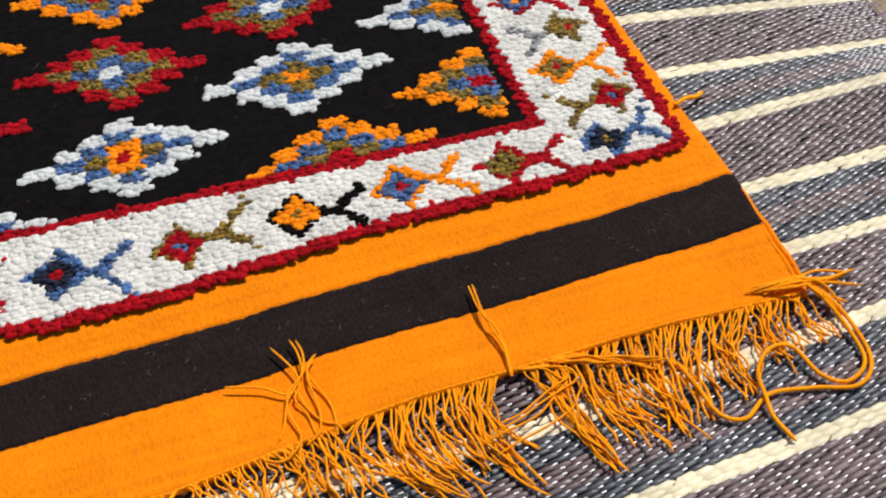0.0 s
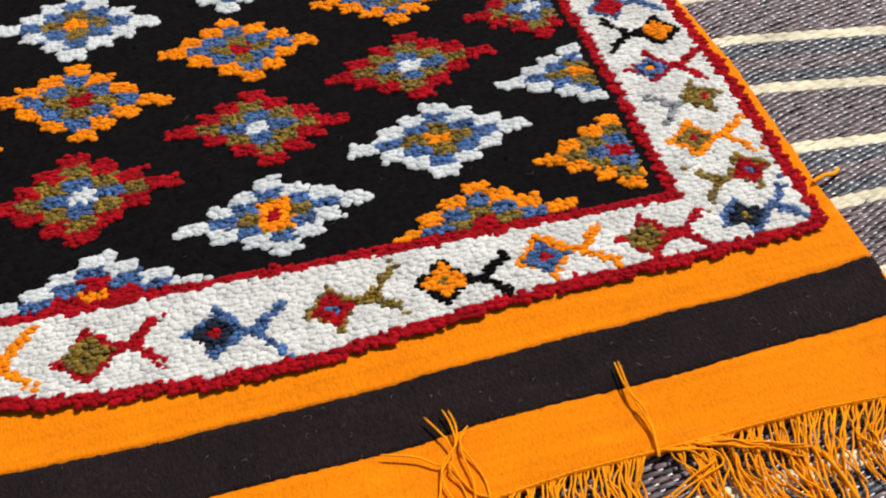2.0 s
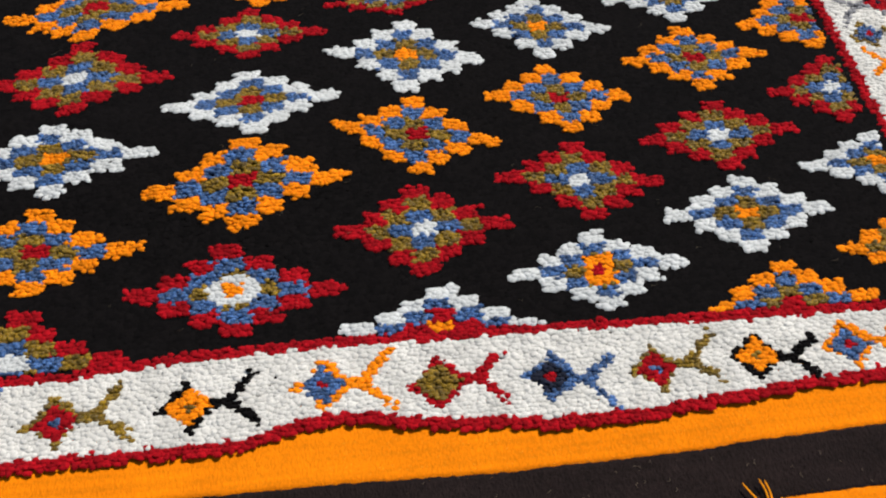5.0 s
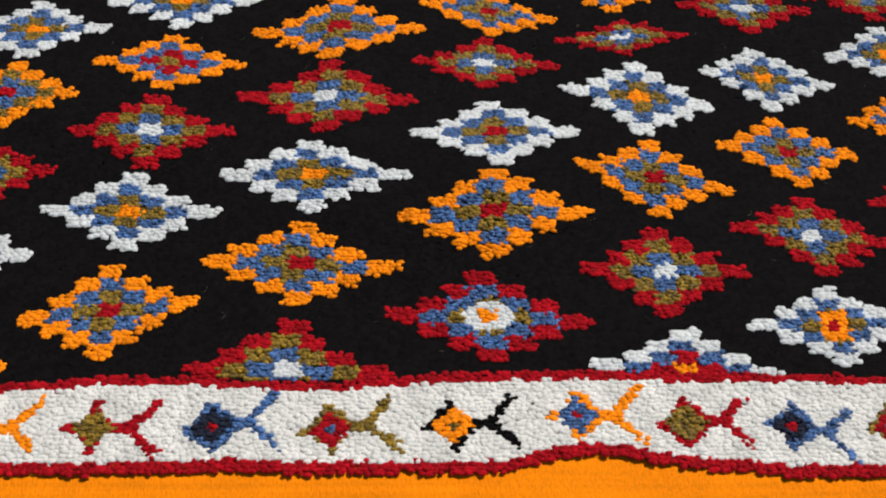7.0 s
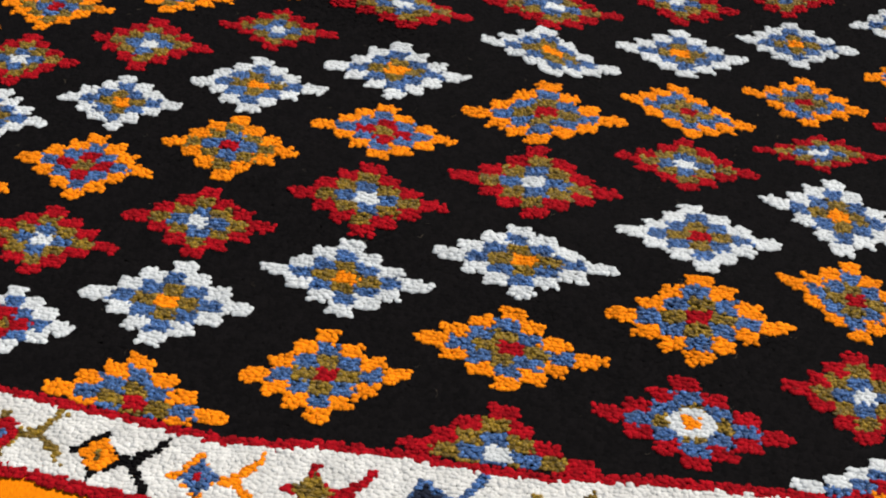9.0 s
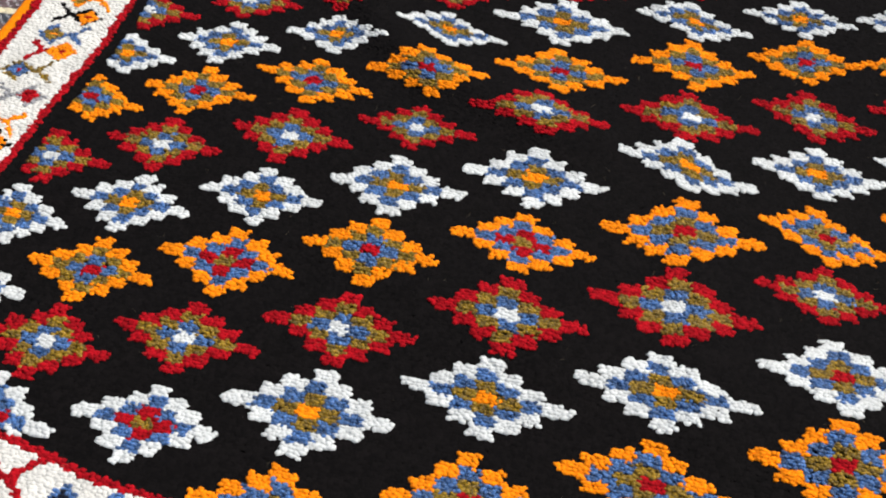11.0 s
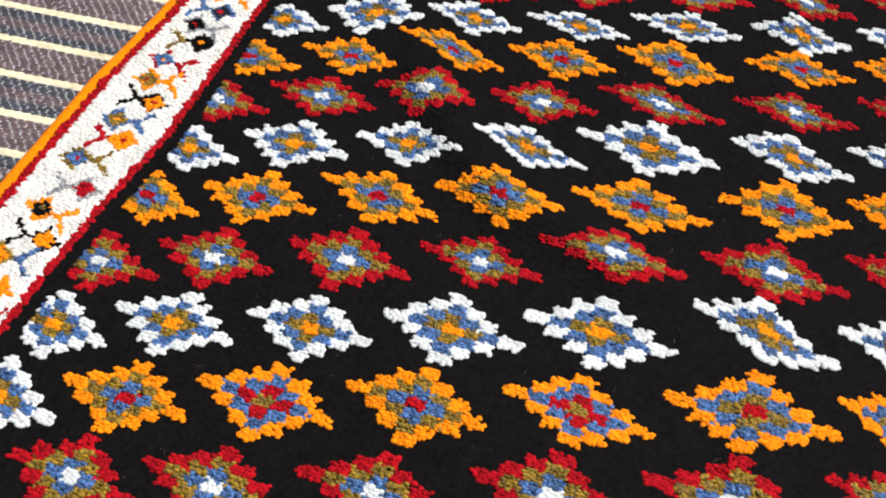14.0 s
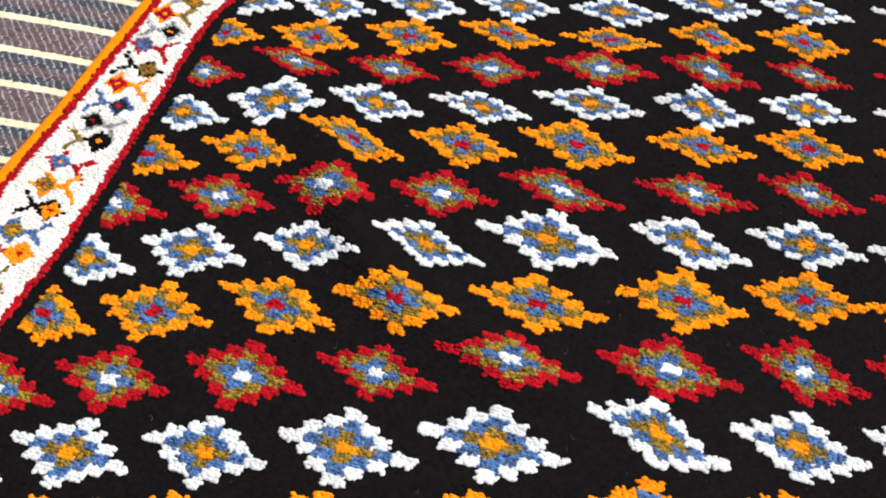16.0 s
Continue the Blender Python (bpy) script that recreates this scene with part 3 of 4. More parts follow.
def diamond(c, d, woven, cut):
    """Knots of one stepped diamond take the colours of its four rings."""
    cx, cy, wide_x, wide_y, tall_x, tall_y = woven
    r = random.Random(c * 100 + d)
    bw, bh = wide_x / 7.6, tall_y / 7.15
    lean_x, lean_y = tall_x / tall_y, wide_y / wide_x
    square = 1 - lean_x * lean_y
    px, py = gx - cx, gy - cy
    near = (np.abs(px) < bw * 7) & (np.abs(py) < bh * 7) & (owner == 1)
    if cut == "left":
        near &= gx - left_in(gy) > 0.028
    elif cut == "right":
        near &= right_in(gy) - gx > 0.018
    elif cut == "front":
        near &= gy - front_in(gx) > 0.010
    k = np.flatnonzero(near)
    u = (px[k] - lean_x * py[k]) / bw / square
    w = (py[k] - lean_y * px[k]) / bh / square
    w = w + 0.10 * np.sin(u * 1.3 + c) + rng.normal(0, 0.05, len(k))
    j = np.rint(w)
    # each row of blocks starts a little off the last
    shift = np.array([r.uniform(-0.15, 0.15) for _ in range(11)])
    droop = r.uniform(-0.15, 0.15)
    u = u + rng.normal(0, 0.06, len(k)) + shift[np.clip(j + 5, 0, 10).astype(int)]
    i = np.rint(u)
    ring = np.abs(i) + np.abs(j)
    tip = (np.abs(j) == 0) & (np.abs(u) < 3.8) & (np.abs(w - droop * np.sign(u)) < 0.46 - 0.10 * (np.abs(u) - 2.5))
    inside = (ring <= 3) | tip
    k, ring = k[inside], np.minimum(ring[inside], 3).astype(int)
    if not len(k):
        return
    code = SPECIAL.get((c, d)) or RINGS[d % 3]
    if d % 3 == 0 and d >= 8 and (c, d) not in SPECIAL:
        code = "rbgo"
    colour[k] = np.array([SLOTS.index(q) for q in code])[ring]
    if (c, d) in SPOT:
        uu, ww = u[inside], w[inside]
        if (c, d) == (4, 2):
            colour[k[(uu * 1.3) ** 2 + ww ** 2 < 1.3]] = SLOTS.index("w")
        else:
            colour[k[(np.abs(uu) < 0.62) & (np.abs(ww) < 1.35)]] = SLOTS.index("o")
        dot = (np.abs(uu) < 0.3) & (np.abs(ww) < 0.5)
        colour[k[dot]] = SLOTS.index(SPOT[(c, d)])
    owner[k] = 10 + len(MOTIFS)
    names = {"o": "orange", "w": "white", "r": "red", "g": "olive", "b": "blue"}
    MOTIFS.append(("diamond_motif" if not cut else "half_diamond_motif", names[code[3]] + "-edged stepped diamond with " + names[code[2]] + ", " + names[code[1]] + " and " + names[code[0]] + " knots"))


for c, first in enumerate(FIRST):
    for d in range(first, first + 19):
        woven = row_at(c, d)
        if woven[1] < BACK + 0.03:
            diamond(c, d, woven, "right" if c == 0 else "left" if c == 10 else "")
for c, d, x, y, across, rise, half in FRONT_HALVES:
    diamond(c, d, [v / 1000 for v in (x, y, across, rise, 0, 2 * half)], "front")


def flower(cx, cy, along, size, outline, body, heart, tail):
    """A small border flower: a stepped head with a forked stalk along one direction."""
    turn = random.Random(int(cx * 1000) + int(cy * 777)).uniform(-0.16, 0.16)
    ax, ay = along[0] * math.cos(turn) - along[1] * math.sin(turn), along[0] * math.sin(turn) + along[1] * math.cos(turn)
    px, py = gx - cx, gy - cy
    near = (np.abs(px) < size * 4) & (np.abs(py) < size * 4) & (owner == 0)
    k = np.flatnonzero(near)
    p = (px[k] * ax + py[k] * ay) / size
    q = (-px[k] * ay + py[k] * ax) / size
    step = np.abs(p) * 0.95 + np.abs(q)
    wob = rng.normal(0, 0.05, len(k))
    col = np.full(len(k), -1)
    corner = (p > 0).astype(int) + 2 * (q > 0)
    pick = random.Random(int(cx * 3100) + int(cy * 917))
    rim = np.array([pick.choice((0.86, 1.0, 1.1, 1.15)) for _ in range(4)])[corner]
    col[step + wob < np.where(np.minimum(np.abs(p), np.abs(q)) < 0.16, 1.14, rim)] = SLOTS.index(outline)
    col[(step + wob < 0.78)] = SLOTS.index(body)
    col[step < 0.22] = SLOTS.index(heart)
    stalk = (p > 0.95) & (p < 1.7) & (np.abs(q) < 0.2)
    fork = (p > 1.3) & (p < 2.4 + wob * 3) & (np.abs(np.abs(q) - (p - 1.3) * 0.95) < 0.20 + 0.07 * (p - 1.3))
    col[(stalk | fork) & (col < 0)] = SLOTS.index(tail)
    hit = col >= 0
    if not hit.any():
        return
    colour[k[hit]] = col[hit]
    owner[k[hit]] = 10 + len(MOTIFS)
    names = {"o": "orange", "w": "white", "r": "red", "g": "olive", "b": "blue", "k": "black", "n": "navy", "s": "grey"}
    MOTIFS.append(("border_flower", "%s and %s border flower with a forked %s stalk" % (names[outline], names[body], names[tail])))


# front border, from the corner leftwards
FLOWERS = [("r", "g", "g", "r"), ("o", "b", "r", "o"), ("k", "o", "g", "k"), ("g", "r", "b", "g"), ("b", "n", "r", "b")]
FRONT_X = [0.176, 0.097, 0.018, -0.066, -0.154, -0.246, -0.341, -0.45, -0.557, -0.661, -0.764, -0.868, -0.964, -1.058, -1.15, -1.24, -1.33]
for n, x in enumerate(FRONT_X):
    y = (front_out(x) + front_in(x)) / 2 + 0.001
    flower(x, float(y), (1, 0.0), 0.0235 if n > 4 else 0.0215, *FLOWERS[n % 5])
flower(0.257, 0.487, (0.98, 0.2), 0.019, "b", "n", "g", "b")
SIDE = [("g", "r", "b", "g"), ("o", "g", "r", "o"), ("g", "g", "r", "s"), ("r", "b", "o", "r"), ("k", "o", "o", "k"), ("b", "r", "r", "b"), ("o", "n", "o", "o"),
        ("g", "b", "r", "g"), ("s", "r", "n", "s"), ("o", "r", "o", "r"), ("b", "g", "n", "b"), ("k", "o", "g", "k"), ("o", "g", "r", "o"), ("r", "b", "b", "r"),
        ("g", "n", "o", "g"), ("n", "r", "k", "s"), ("b", "n", "r", "b"), ("o", "r", "r", "o"), ("k", "g", "g", "k"), ("r", "b", "b", "r")]
for n in range(36):
    y = 0.532 + 0.0465 * n
    if y < BACK - 0.03:
        mid = float(right_in(y) + right_out(y)) / 2
        flower(mid + (0.0125 if n % 2 == 0 else -0.0145), y, (-1 if n % 2 == 0 else 1, 0.0), 0.019, *SIDE[n % 20])
# left border: x and y of the head, the stalk's side, colours
LEFT_FLOWERS = [(-1.440, 0.852, 1, "rrgr"), (-1.416, 0.890, -1, "oorr"), (-1.438, 0.933, 1, "gorb"), (-1.399, 0.970, -1, "kook"), (-1.424, 1.010, 1, "okgo"), (-1.390, 1.054, -1, "srrs"),
                (-1.422, 1.095, 1, "gbrg"), (-1.381, 1.139, -1, "oorr"), (-1.405, 1.170, 1, "bgob"), (-1.374, 1.210, -1, "kork"), (-1.399, 1.246, 1, "ogro"), (-1.396, 1.286, 1, "rbor"),
                (-1.362, 1.330, -1, "kkog"), (-1.383, 1.361, 1, "skrs"), (-1.359, 1.395, -1, "bnrb"), (-1.377, 1.432, 1, "oroo"), (-1.348, 1.468, -1, "kgrk"), (-1.372, 1.510, 1, "rbgr"),
                (-1.345, 1.545, -1, "skos"), (-1.366, 1.575, 1, "orog"), (-1.334, 1.610, -1, "ggos")]
for x, y, side, dyes in LEFT_FLOWERS:
    flower(x, y, (side, 0.0), 0.0182, *dyes)
for n in list(range(6)) + list(range(27, 42)):
    y = 0.64 + 0.0375 * n
    if y < BACK - 0.03:
        mid = float(left_in(y) + left_out(y)) / 2
        flower(mid + (0.013 if n % 2 else -0.013), y, (-1 if n % 2 else 1, 0.0), 0.0168, *SIDE[n % 20])

# tuft shapes: a rounded head of cut yarn
ang = np.arange(5) * 2 * math.pi / 5
TUFT = np.concatenate([np.stack([1.15 * np.cos(ang), 1.15 * np.sin(ang), np.full(5, -0.55)], 1),
                       np.stack([0.86 * np.cos(ang + 0.6), 0.86 * np.sin(ang + 0.6), np.full(5, 0.42)], 1), [[0, 0, 0.6]]])
T = [(a, (a + 1) % 5, 5 + a) for a in range(5)] + [((a + 1) % 5, 5 + (a + 1) % 5, 5 + a) for a in range(5)] + [(5 + a, 5 + (a + 1) % 5, 10) for a in range(5)]
TUFT_TRI = np.array(T)
ang4 = np.arange(4) * math.pi / 2
SOFT = np.concatenate([np.stack([1.15 * np.cos(ang4), 1.15 * np.sin(ang4), np.full(4, -0.9)], 1), [[0, 0, 0.75]]])
SOFT_TRI = np.array([(a, (a + 1) % 4, 4) for a in range(4)])


def tufts(name, k, shape, tris, rise=0.0, deep=1.0, thick=0.78):
    """One tuft for each knot of k, leaning with the lie of the pile."""
    n = len(k)
    x, y = gx[k], gy[k]
    h = 0.004
    slope_x = (swell(x + h, y) - swell(x - h, y)) / (2 * h)
    slope_y = (swell(x, y + h) - swell(x, y - h)) / (2 * h)
    r = rng.uniform(0.84, 1.16, n)
    a = rng.uniform(0, 2 * math.pi, n)
    ax = rng.uniform(0.95, 1.4, n)
    ca, sa = np.cos(a)[:, None] * r[:, None], np.sin(a)[:, None] * r[:, None]
    t = shape[None]
    pale = np.isin(colour[k], (SLOTS.index("w"), SLOTS.index("c")))
    bold = np.isin(colour[k], (SLOTS.index("o"), SLOTS.index("r")))
    full = np.where(pale, 0.84, np.where(bold, 0.75, thick))[:, None]
    deep = np.where(pale, 0.75, np.where(bold, 1.15, deep))
    loose = np.where(pale, 0.12, 0.28)[:, None]
    fray = 1 + loose * rng.uniform(-1, 1, (n, len(shape)))
    lx = (t[..., 0] * ca - t[..., 1] * sa) * KX * full * fray * ax[:, None]
    ly = (t[..., 0] * sa + t[..., 1] * ca) * KY * full * fray / ax[:, None] ** 0.6
    lz = (t[..., 2] + 0.4 * loose * rng.normal(0, 1, fray.shape)) * 0.00115 * (deep * rng.uniform(0.8, 1.2, n))[:, None]
    tx = -slope_x * 2.4 + rng.normal(0, 0.12, n) - 0.05
    ty = -slope_y * 1.2 + rng.normal(0, 0.12, n) - 0.2
    up = lz + 0.0035
    vx = x[:, None] + lx + up * tx[:, None]
    vy = y[:, None] + ly + up * ty[:, None]
    vz = (swell(x, y) - 0.0035 + rise + rng.normal(0, 1, n) * 0.0003 * deep)[:, None] + lz
    v = np.stack([vx, vy, vz], -1).reshape(-1, 3)
    f = (tris[None] + len(shape) * np.arange(n)[:, None, None]).reshape(-1, 3)
    used = sorted(set(colour[k].tolist()))
    look_up = np.zeros(len(SLOTS), int)
    look_up[used] = np.arange(len(used))
    return build(name, v, f, [YARN[SLOTS[q]] for q in used], np.repeat(look_up[colour[k]], len(tris)))


field_pile = tagged(part("field_pile", tufts("field_pile", np.flatnonzero(owner == 1), SOFT, SOFT_TRI, -0.0003, 0.6, 0.95), rug, "dense black wool pile of the rug's field"), kind="stuff")
border_pile = tagged(part("border_pile", tufts("border_pile", np.flatnonzero(owner == 0), TUFT, TUFT_TRI, 0.0002), rug, "cream white knotted pile of the border"), kind="stuff")
tagged(part("outer_guard_line", tufts("outer_guard_line", np.flatnonzero(owner == 2), TUFT, TUFT_TRI, 0.0), rug, "crimson knotted line round the border"), kind="stuff")
tagged(part("inner_guard_line", tufts("inner_guard_line", np.flatnonzero(owner == 3), TUFT, TUFT_TRI), rug, "crimson knotted line round the field"), kind="stuff")
order = np.argsort(owner, kind="stable")
bounds = np.searchsorted(owner[order], np.arange(10, 11 + len(MOTIFS)))
for n, (nm, lb) in enumerate(MOTIFS):
    k = order[bounds[n]:bounds[n + 1]]
    if len(k) > 3:
        part(nm, tufts(nm, k, TUFT, TUFT_TRI, 0.0004, 1.7, 0.66), border_pile if nm == "border_flower" else field_pile, lb)

# ---- fringe ----
fr = random.Random(5)


def strand(pts, radius, n=12, sides=5, name="fringe_thread", label=""):
    v, f = tube(bezier(pts, n), radius, sides)
    return part(name, build(name, v, f, [FRINGE]), front_band, label)


CLUMPS = [(-0.27, 0.19), (-0.2, 0.2), (-0.13, 0.2), (-0.06, 0.23), (0.02, 0.235), (0.065, 0.23), (0.11, 0.223), (0.162, 0.224), (0.195, 0.248), (0.232, 0.246), (0.285, 0.26), (0.322, 0.272)]
REST = MAT_Z + 0.0025


SWEEP = [(fr.uniform(0.3, 0.62), fr.gauss(0.002, 0.010), fr.gauss(0, 0.006)) for _ in CLUMPS]


def fringe_points(x):
    """One warp thread: it falls from the edge and is swept along with its neighbours, a few stray across."""
    root = (x, float(front_edge(x)) + 0.003, -0.0095)
    n = min(range(len(CLUMPS)), key=lambda q: abs(CLUMPS[q][0] - x))
    stray = fr.random() < 0.14
    if stray:
        n = min(len(CLUMPS) - 1, max(0, n + fr.choice((-1, 1))))
    cx, cy = CLUMPS[n]
    pull, bow, drift = SWEEP[n]
    pull, bow = pull + fr.gauss(0, 0.08), bow + fr.gauss(0, 0.0035)
    ex = x + (cx - x) * pull + drift + fr.gauss(0, 0.004)
    ey = cy + fr.gauss(0, 0.011) + 0.012 * (1 - pull)
    zt = REST + (fr.uniform(0.004, 0.008) if stray else fr.uniform(0, 0.004))
    pts = [root]
    for q in (0.1, 0.2, 0.3, 0.42, 0.54, 0.66, 0.78, 0.9, 1.0):
        side = bow * math.sin(q * math.pi) + fr.gauss(0, 0.0017)
        pts.append((x + (ex - x) * q ** 1.25 + side, root[1] + (ey - root[1]) * q, -0.0085 + (zt + 0.0085) * min(1, q * 1.8) + fr.gauss(0, 0.0007) + 0.002 * math.sin(q * 3.1)))
    return pts


x = -0.36
while x < -0.042:
    strand(fringe_points(x), fr.uniform(0.0006, 0.0008), 26)
    x += fr.uniform(0.0016, 0.0036)

# swept bundles: roots from x to x, ends from (x, y) to (x, y), sideways bow
BUNDLES = [(-0.042, 0.002, -0.036, 0.260, 0.020, 0.250, 0.004), (0.018, 0.064, 0.032, 0.248, 0.086, 0.231, -0.012), (0.064, 0.114, 0.078, 0.238, 0.120, 0.232, -0.010),
           (0.114, 0.128, 0.083, 0.265, 0.093, 0.261, 0.045), (0.128, 0.157, 0.157, 0.230, 0.161, 0.220, -0.004), (0.157, 0.208, 0.170, 0.234, 0.214, 0.235, -0.006),
           (0.135, 0.153, 0.205, 0.287, 0.218, 0.290, 0.0), (0.208, 0.255, 0.199, 0.240, 0.232, 0.243, -0.004), (0.255, 0.287, 0.240, 0.258, 0.264, 0.247, -0.006),
           (0.287, 0.315, 0.276, 0.264, 0.309, 0.259, -0.008), (0.315, 0.326, 0.308, 0.264, 0.338, 0.273, -0.004)]
for n, (x0, x1, ax, ay, bx, by, bow) in enumerate(BUNDLES):
    x = x0
    while x < x1:
        f = (x - x0) / (x1 - x0) * 0.8 + 0.1 + fr.gauss(0, 0.15)
        root = (x, float(front_edge(x)) + 0.003, -0.0095)
        reach = fr.uniform(0.66, 1.08)
        ex = x + (ax + (bx - ax) * f - x) * reach + fr.gauss(0, 0.003)
        ey = root[1] + (ay + (by - ay) * f - root[1]) * reach + fr.gauss(0, 0.003)
        side, lift = bow + fr.gauss(0, 0.0042), fr.uniform(0.0, 0.0045) + (0.004 if n in (3, 6) else 0.0)
        phase, wave = fr.uniform(0, 6.3), fr.uniform(0.0009, 0.0024)
        pts = [root]
        for q in (0.1, 0.2, 0.32, 0.44, 0.56, 0.68, 0.8, 0.9, 1.0):
            pts.append((x + (ex - x) * q ** 1.15 + side * math.sin(q * math.pi) + wave * (math.sin(q * 9 + phase) + 0.6 * math.sin(q * 19 + 2 * phase)) + fr.gauss(0, 0.0003), root[1] + (ey - root[1]) * q + 0.6 * wave * math.sin(q * 14 + phase),
                        -0.0085 + (REST + lift + 0.0085) * min(1, q * 1.8) + fr.gauss(0, 0.0005)))
        strand(pts, fr.uniform(0.0007, 0.0009), 30)
        x += fr.uniform(0.0013, 0.0028) * (2.2 if n == 3 else 1.0)
far_v, far_f, at = [], [], 0
x = -1.54
while x < -0.36:
    v, f = tube(bezier([(x, float(front_edge(x)) + 0.003, -0.0095), (x + fr.gauss(0, 0.006), 0.262, REST + 0.002), (x + fr.gauss(0, 0.014), 0.218 + fr.gauss(0, 0.012), REST)], 7), 0.0012, 4)
    far_v.append(v)
    far_f.append(f + at)
    at += len(v)
    x += fr.uniform(0.003, 0.006)
tagged(part("fringe", build("fringe", np.concatenate(far_v), np.concatenate(far_f), [FRINGE]), rug, "orange wool warp fringe"), kind="stuff")

# twined stitch that holds the fringe
x = np.linspace(-1.5, 0.325, 1400)
for side in (0.0, math.pi):
    y = front_edge(x) + 0.0014 + 0.0003 * np.cos(x * 700 + side)
    v, f = tube(np.stack([x, y, CLOTH(x, y) + 0.0002 * np.sin(x * 700 + side)], 1), 0.0004, 5, False)
    part("edge_stitch", build("edge_stitch", v, f, [FRINGE]), front_band, "twined orange stitch along the fringe edge")

# threads thrown back over the end band
TASSEL = [[(-0.044, 0.298, -0.008), (-0.035, 0.293, -0.007), (-0.027, 0.295, -0.006), (-0.019, 0.306, -0.006), (-0.023, 0.325, -0.005), (-0.020, 0.339, -0.004), (-0.009, 0.349, -0.003), (-0.008, 0.366, -0.003), (-0.011, 0.378, -0.002)],
           [(-0.032, 0.309, -0.008), (-0.027, 0.318, -0.006), (-0.022, 0.333, -0.005), (-0.012, 0.345, -0.004), (-0.007, 0.353, -0.003), (-0.005, 0.365, -0.003), (-0.007, 0.376, -0.002)],
           [(0.003, 0.301, -0.008), (0.004, 0.320, -0.007), (0.000, 0.335, -0.006), (-0.005, 0.347, -0.004), (-0.004, 0.355, -0.003), (0.003, 0.361, -0.002)],
           [(-0.017, 0.300, -0.008), (-0.007, 0.307, -0.007), (-0.004, 0.324, -0.005), (-0.006, 0.341, -0.004), (-0.005, 0.351, -0.003), (-0.000, 0.358, -0.003)]]
STRAYS = [[(-0.010, 0.306, -0.008), (-0.012, 0.321, -0.007), (-0.017, 0.333, -0.005), (-0.012, 0.343, -0.004), (-0.014, 0.356, -0.003), (-0.024, 0.376, -0.003)],
           [(-0.005, 0.313, -0.008), (-0.011, 0.325, -0.007), (-0.015, 0.338, -0.005), (-0.023, 0.339, -0.005), (-0.036, 0.348, -0.004), (-0.058, 0.356, -0.004)],
           [(0.014, 0.305, -0.008), (0.008, 0.300, -0.007), (0.004, 0.308, -0.007), (-0.004, 0.313, -0.007), (-0.011, 0.325, -0.006), (-0.015, 0.340, -0.005)],
           [(0.118, 0.308, -0.008), (0.119, 0.317, -0.005), (0.120, 0.330, -0.003), (0.117, 0.346, -0.002), (0.116, 0.363, -0.002), (0.117, 0.385, -0.004)],
           [(0.119, 0.308, -0.008), (0.121, 0.326, -0.005), (0.120, 0.343, -0.002), (0.116, 0.353, -0.001), (0.114, 0.366, -0.002), (0.114, 0.384, -0.003)]]
for pts in TASSEL + STRAYS:
    strand(pts, 0.0008, 30, 6, "thrown_thread", "loose orange thread thrown back over the band")
# knotted tassel and heavy cord at the corner
for n in range(13):
    a = fr.uniform(-1.15, 0.35)
    ln = fr.uniform(0.022, 0.046)
    k = fr.uniform(-0.5, 0.5)
    strand([(0.300 + fr.uniform(-0.012, 0.006), 0.318 + fr.uniform(-0.004, 0.006), -0.007), (0.319 + fr.gauss(0, 0.002), 0.317 + fr.gauss(0, 0.002), -0.001),
            (0.326 + 0.4 * ln * math.cos(a + k), 0.314 + 0.4 * ln * math.sin(a + k), -0.005 + fr.gauss(0, 0.001)),
            (0.326 + ln * math.cos(a), 0.314 + ln * math.sin(a), REST + fr.uniform(0.0005, 0.004))], 0.0010, 14, 5, "tassel_thread")
strand([(0.326, 0.320, -0.004), (0.336, 0.298, -0.009), (0.339, 0.273, REST + 0.003), (0.336, 0.249, REST + 0.002), (0.318, 0.239, REST + 0.002), (0.304, 0.249, REST + 0.003), (0.297, 0.272, REST + 0.005),
        (0.282, 0.275, REST + 0.006), (0.267, 0.262, REST + 0.006), (0.263, 0.244, REST + 0.005), (0.262, 0.230, REST + 0.002), (0.267, 0.211, REST + 0.001)], 0.0015, 60, 7, "edge_cord", "thick loose orange cord looped on the mat")
strand([(0.329, 0.316, -0.004), (0.342, 0.290, -0.010), (0.342, 0.252, REST + 0.001), (0.324, 0.235, REST + 0.001), (0.296, 0.242, REST + 0.001), (0.267, 0.246, REST + 0.002), (0.246, 0.235, REST + 0.001),
        (0.231, 0.242, REST + 0.003), (0.226, 0.262, REST + 0.006), (0.222, 0.285, -0.009)], 0.0015, 60, 7, "edge_cord", "thick loose orange cord looped on the mat")
strand([(0.322, 0.506, -0.005), (0.334, 0.511, -0.006), (0.345, 0.514, -0.010), (0.353, 0.520, -0.012)], 0.0018, 14, 6, "edge_tuft", "loose orange tuft on the rug's edge")

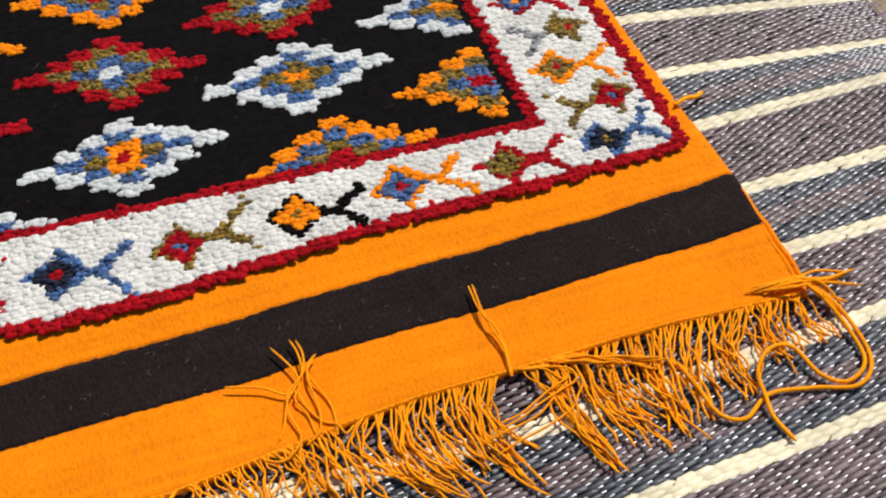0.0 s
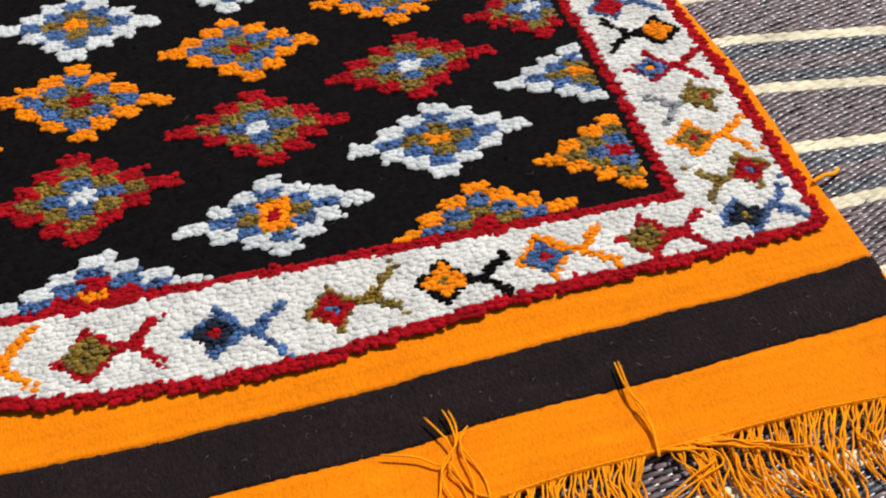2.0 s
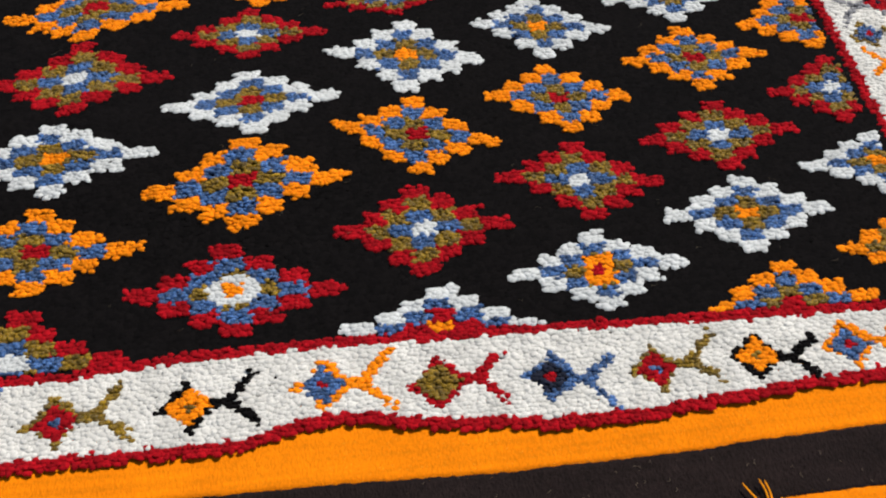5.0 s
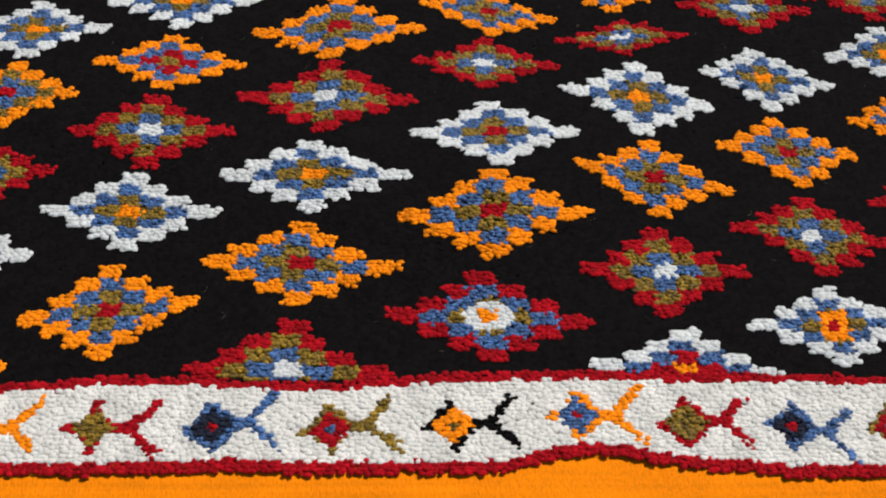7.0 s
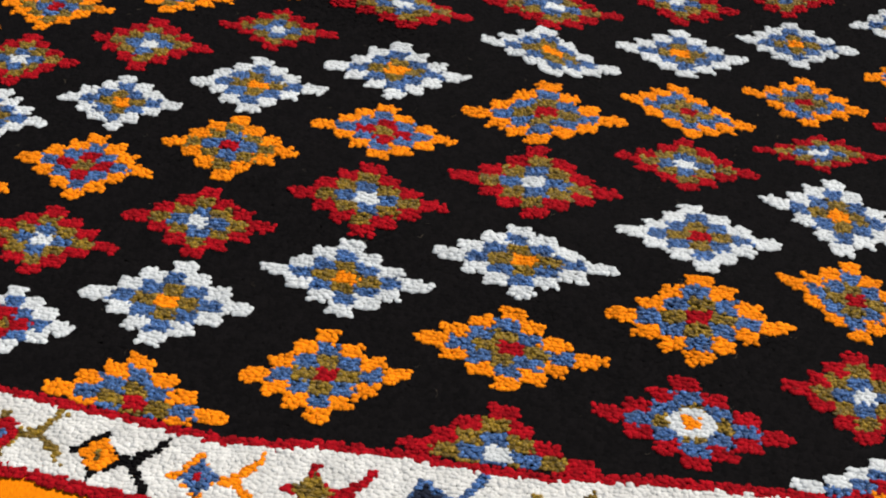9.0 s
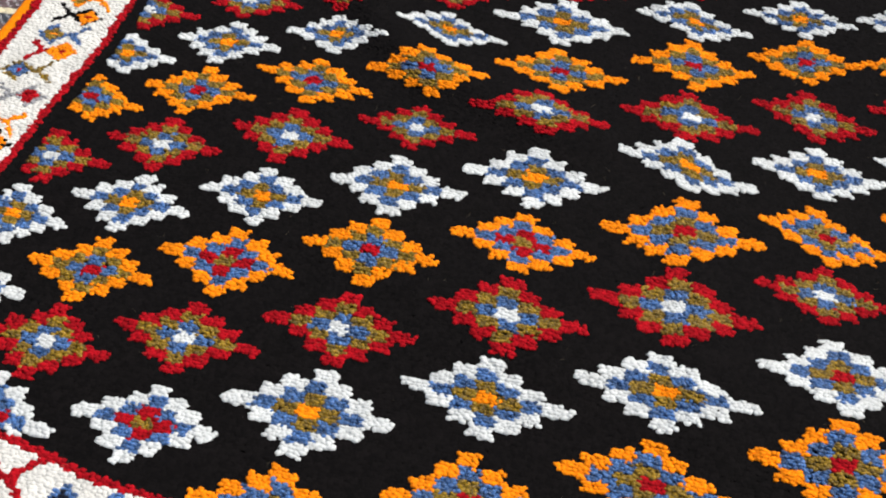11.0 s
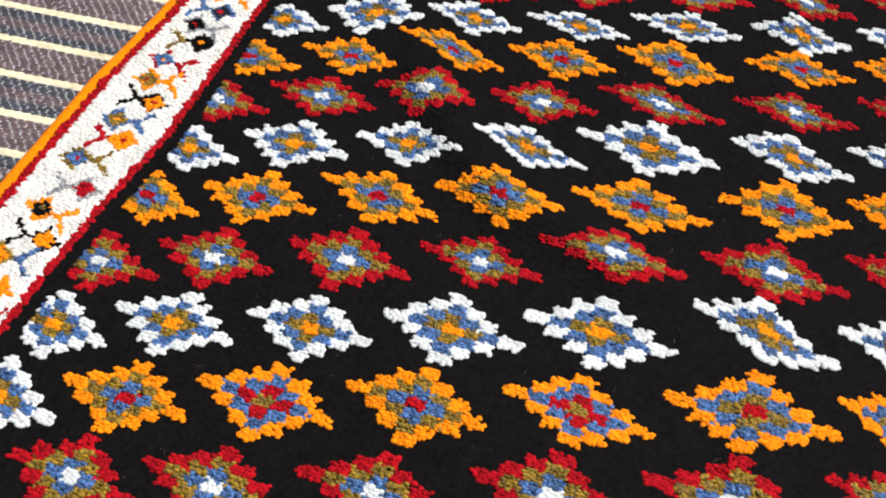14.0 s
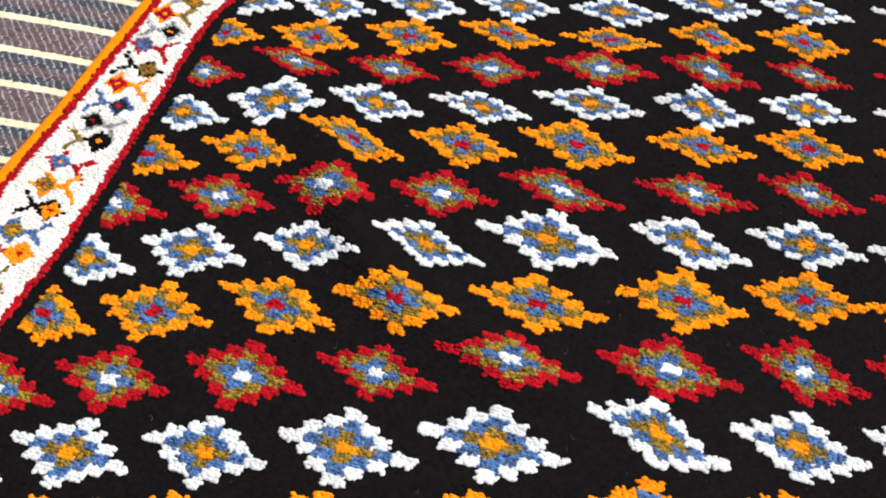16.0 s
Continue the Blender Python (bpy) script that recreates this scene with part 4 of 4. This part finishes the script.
# ---- fuzz of the flat weave ----
def fuzz(name, n, ya, yb, mat, parent, label):
    """Short curled hairs that stand off the cloth."""
    vs, fs, at = [], [], 0
    for _ in range(n):
        x = fr.uniform(-0.34, 0.33)
        y = float(ya(x)) + (float(yb(x)) - float(ya(x))) * fr.random()
        if x > float(right_edge(y)) - 0.002:
            continue
        a, ln = fr.uniform(0, 6.28), fr.uniform(0.0010, 0.0026)
        z = float(CLOTH(np.array(x), np.array(y))) - 0.0004
        pts = [(x, y, z), (x + ln * math.cos(a), y + ln * math.sin(a), z + fr.uniform(0.0003, 0.0008)), (x + ln * 1.5 * math.cos(a + 0.7), y + ln * 1.5 * math.sin(a + 0.7), z + fr.uniform(0.0, 0.0005))]
        v, f = tube(bezier(pts, 4), 0.00016, 3)
        vs.append(v)
        fs.append(f + at)
        at += len(v)
    return tagged(part(name, build(name, np.concatenate(vs), np.concatenate(fs), [mat]), parent, label), kind="stuff")


DARK_FUZZ = yarn("dark_brown_fuzz", (0.10, 0.062, 0.045), 0.1, 0.6)
PALE_FUZZ = yarn("orange_fuzz", (0.95, 0.36, 0.02), 0.1, 0.2, 0.2)
fuzz("wool_fuzz", 1100, front_edge, STRIPE_BOTTOM, PALE_FUZZ, front_band, "orange wool fuzz of the weave")
fuzz("wool_fuzz", 900, STRIPE_TOP, front_out, PALE_FUZZ, inner_band, "orange wool fuzz of the weave")
fuzz("wool_fuzz", 3200, STRIPE_BOTTOM, STRIPE_TOP, DARK_FUZZ, black_stripe, "dark wool fuzz of the stripe")
fuzz("stripe_edge_fuzz", 500, lambda x: STRIPE_TOP(x) - 0.002, lambda x: STRIPE_TOP(x) + 0.0005, PALE_FUZZ, inner_band, "orange wool hairs over the stripe's edge")
fuzz("stripe_edge_fuzz", 500, lambda x: STRIPE_BOTTOM(x) - 0.0005, lambda x: STRIPE_BOTTOM(x) + 0.002, PALE_FUZZ, front_band, "orange wool hairs over the stripe's edge")

# ---- loose pale fibres caught in the wool ----
far_v, far_f, at = [], [], 0
for n in range(420):
    x, y = fr.uniform(-1.2, 0.3), fr.choice((fr.uniform(0.36, 0.41), fr.uniform(0.55, 1.5), fr.uniform(0.55, 1.5)))
    a, ln = fr.uniform(0, 6.28), fr.uniform(0.001, 0.003) if y < 0.45 else fr.uniform(0.002, 0.006)
    z = float(swell(np.array(x), np.array(y))) + (-0.0065 if y < 0.45 else 0.0005)
    pts = [(x, y, z), (x + ln * math.cos(a), y + ln * math.sin(a), z + 0.0012), (x + ln * 1.6 * math.cos(a + 0.6), y + ln * 1.6 * math.sin(a + 0.6), z + 0.0006)]
    v, f = tube(bezier(pts, 6), 0.00014 if y < 0.45 else 0.00008, 3)
    far_v.append(v)
    far_f.append(f + at)
    at += len(v)
tagged(part("loose_fibre", build("loose_fibre", np.concatenate(far_v), np.concatenate(far_f), [FIBRE]), rug, "pale stray fibres caught in the pile"), kind="stuff")
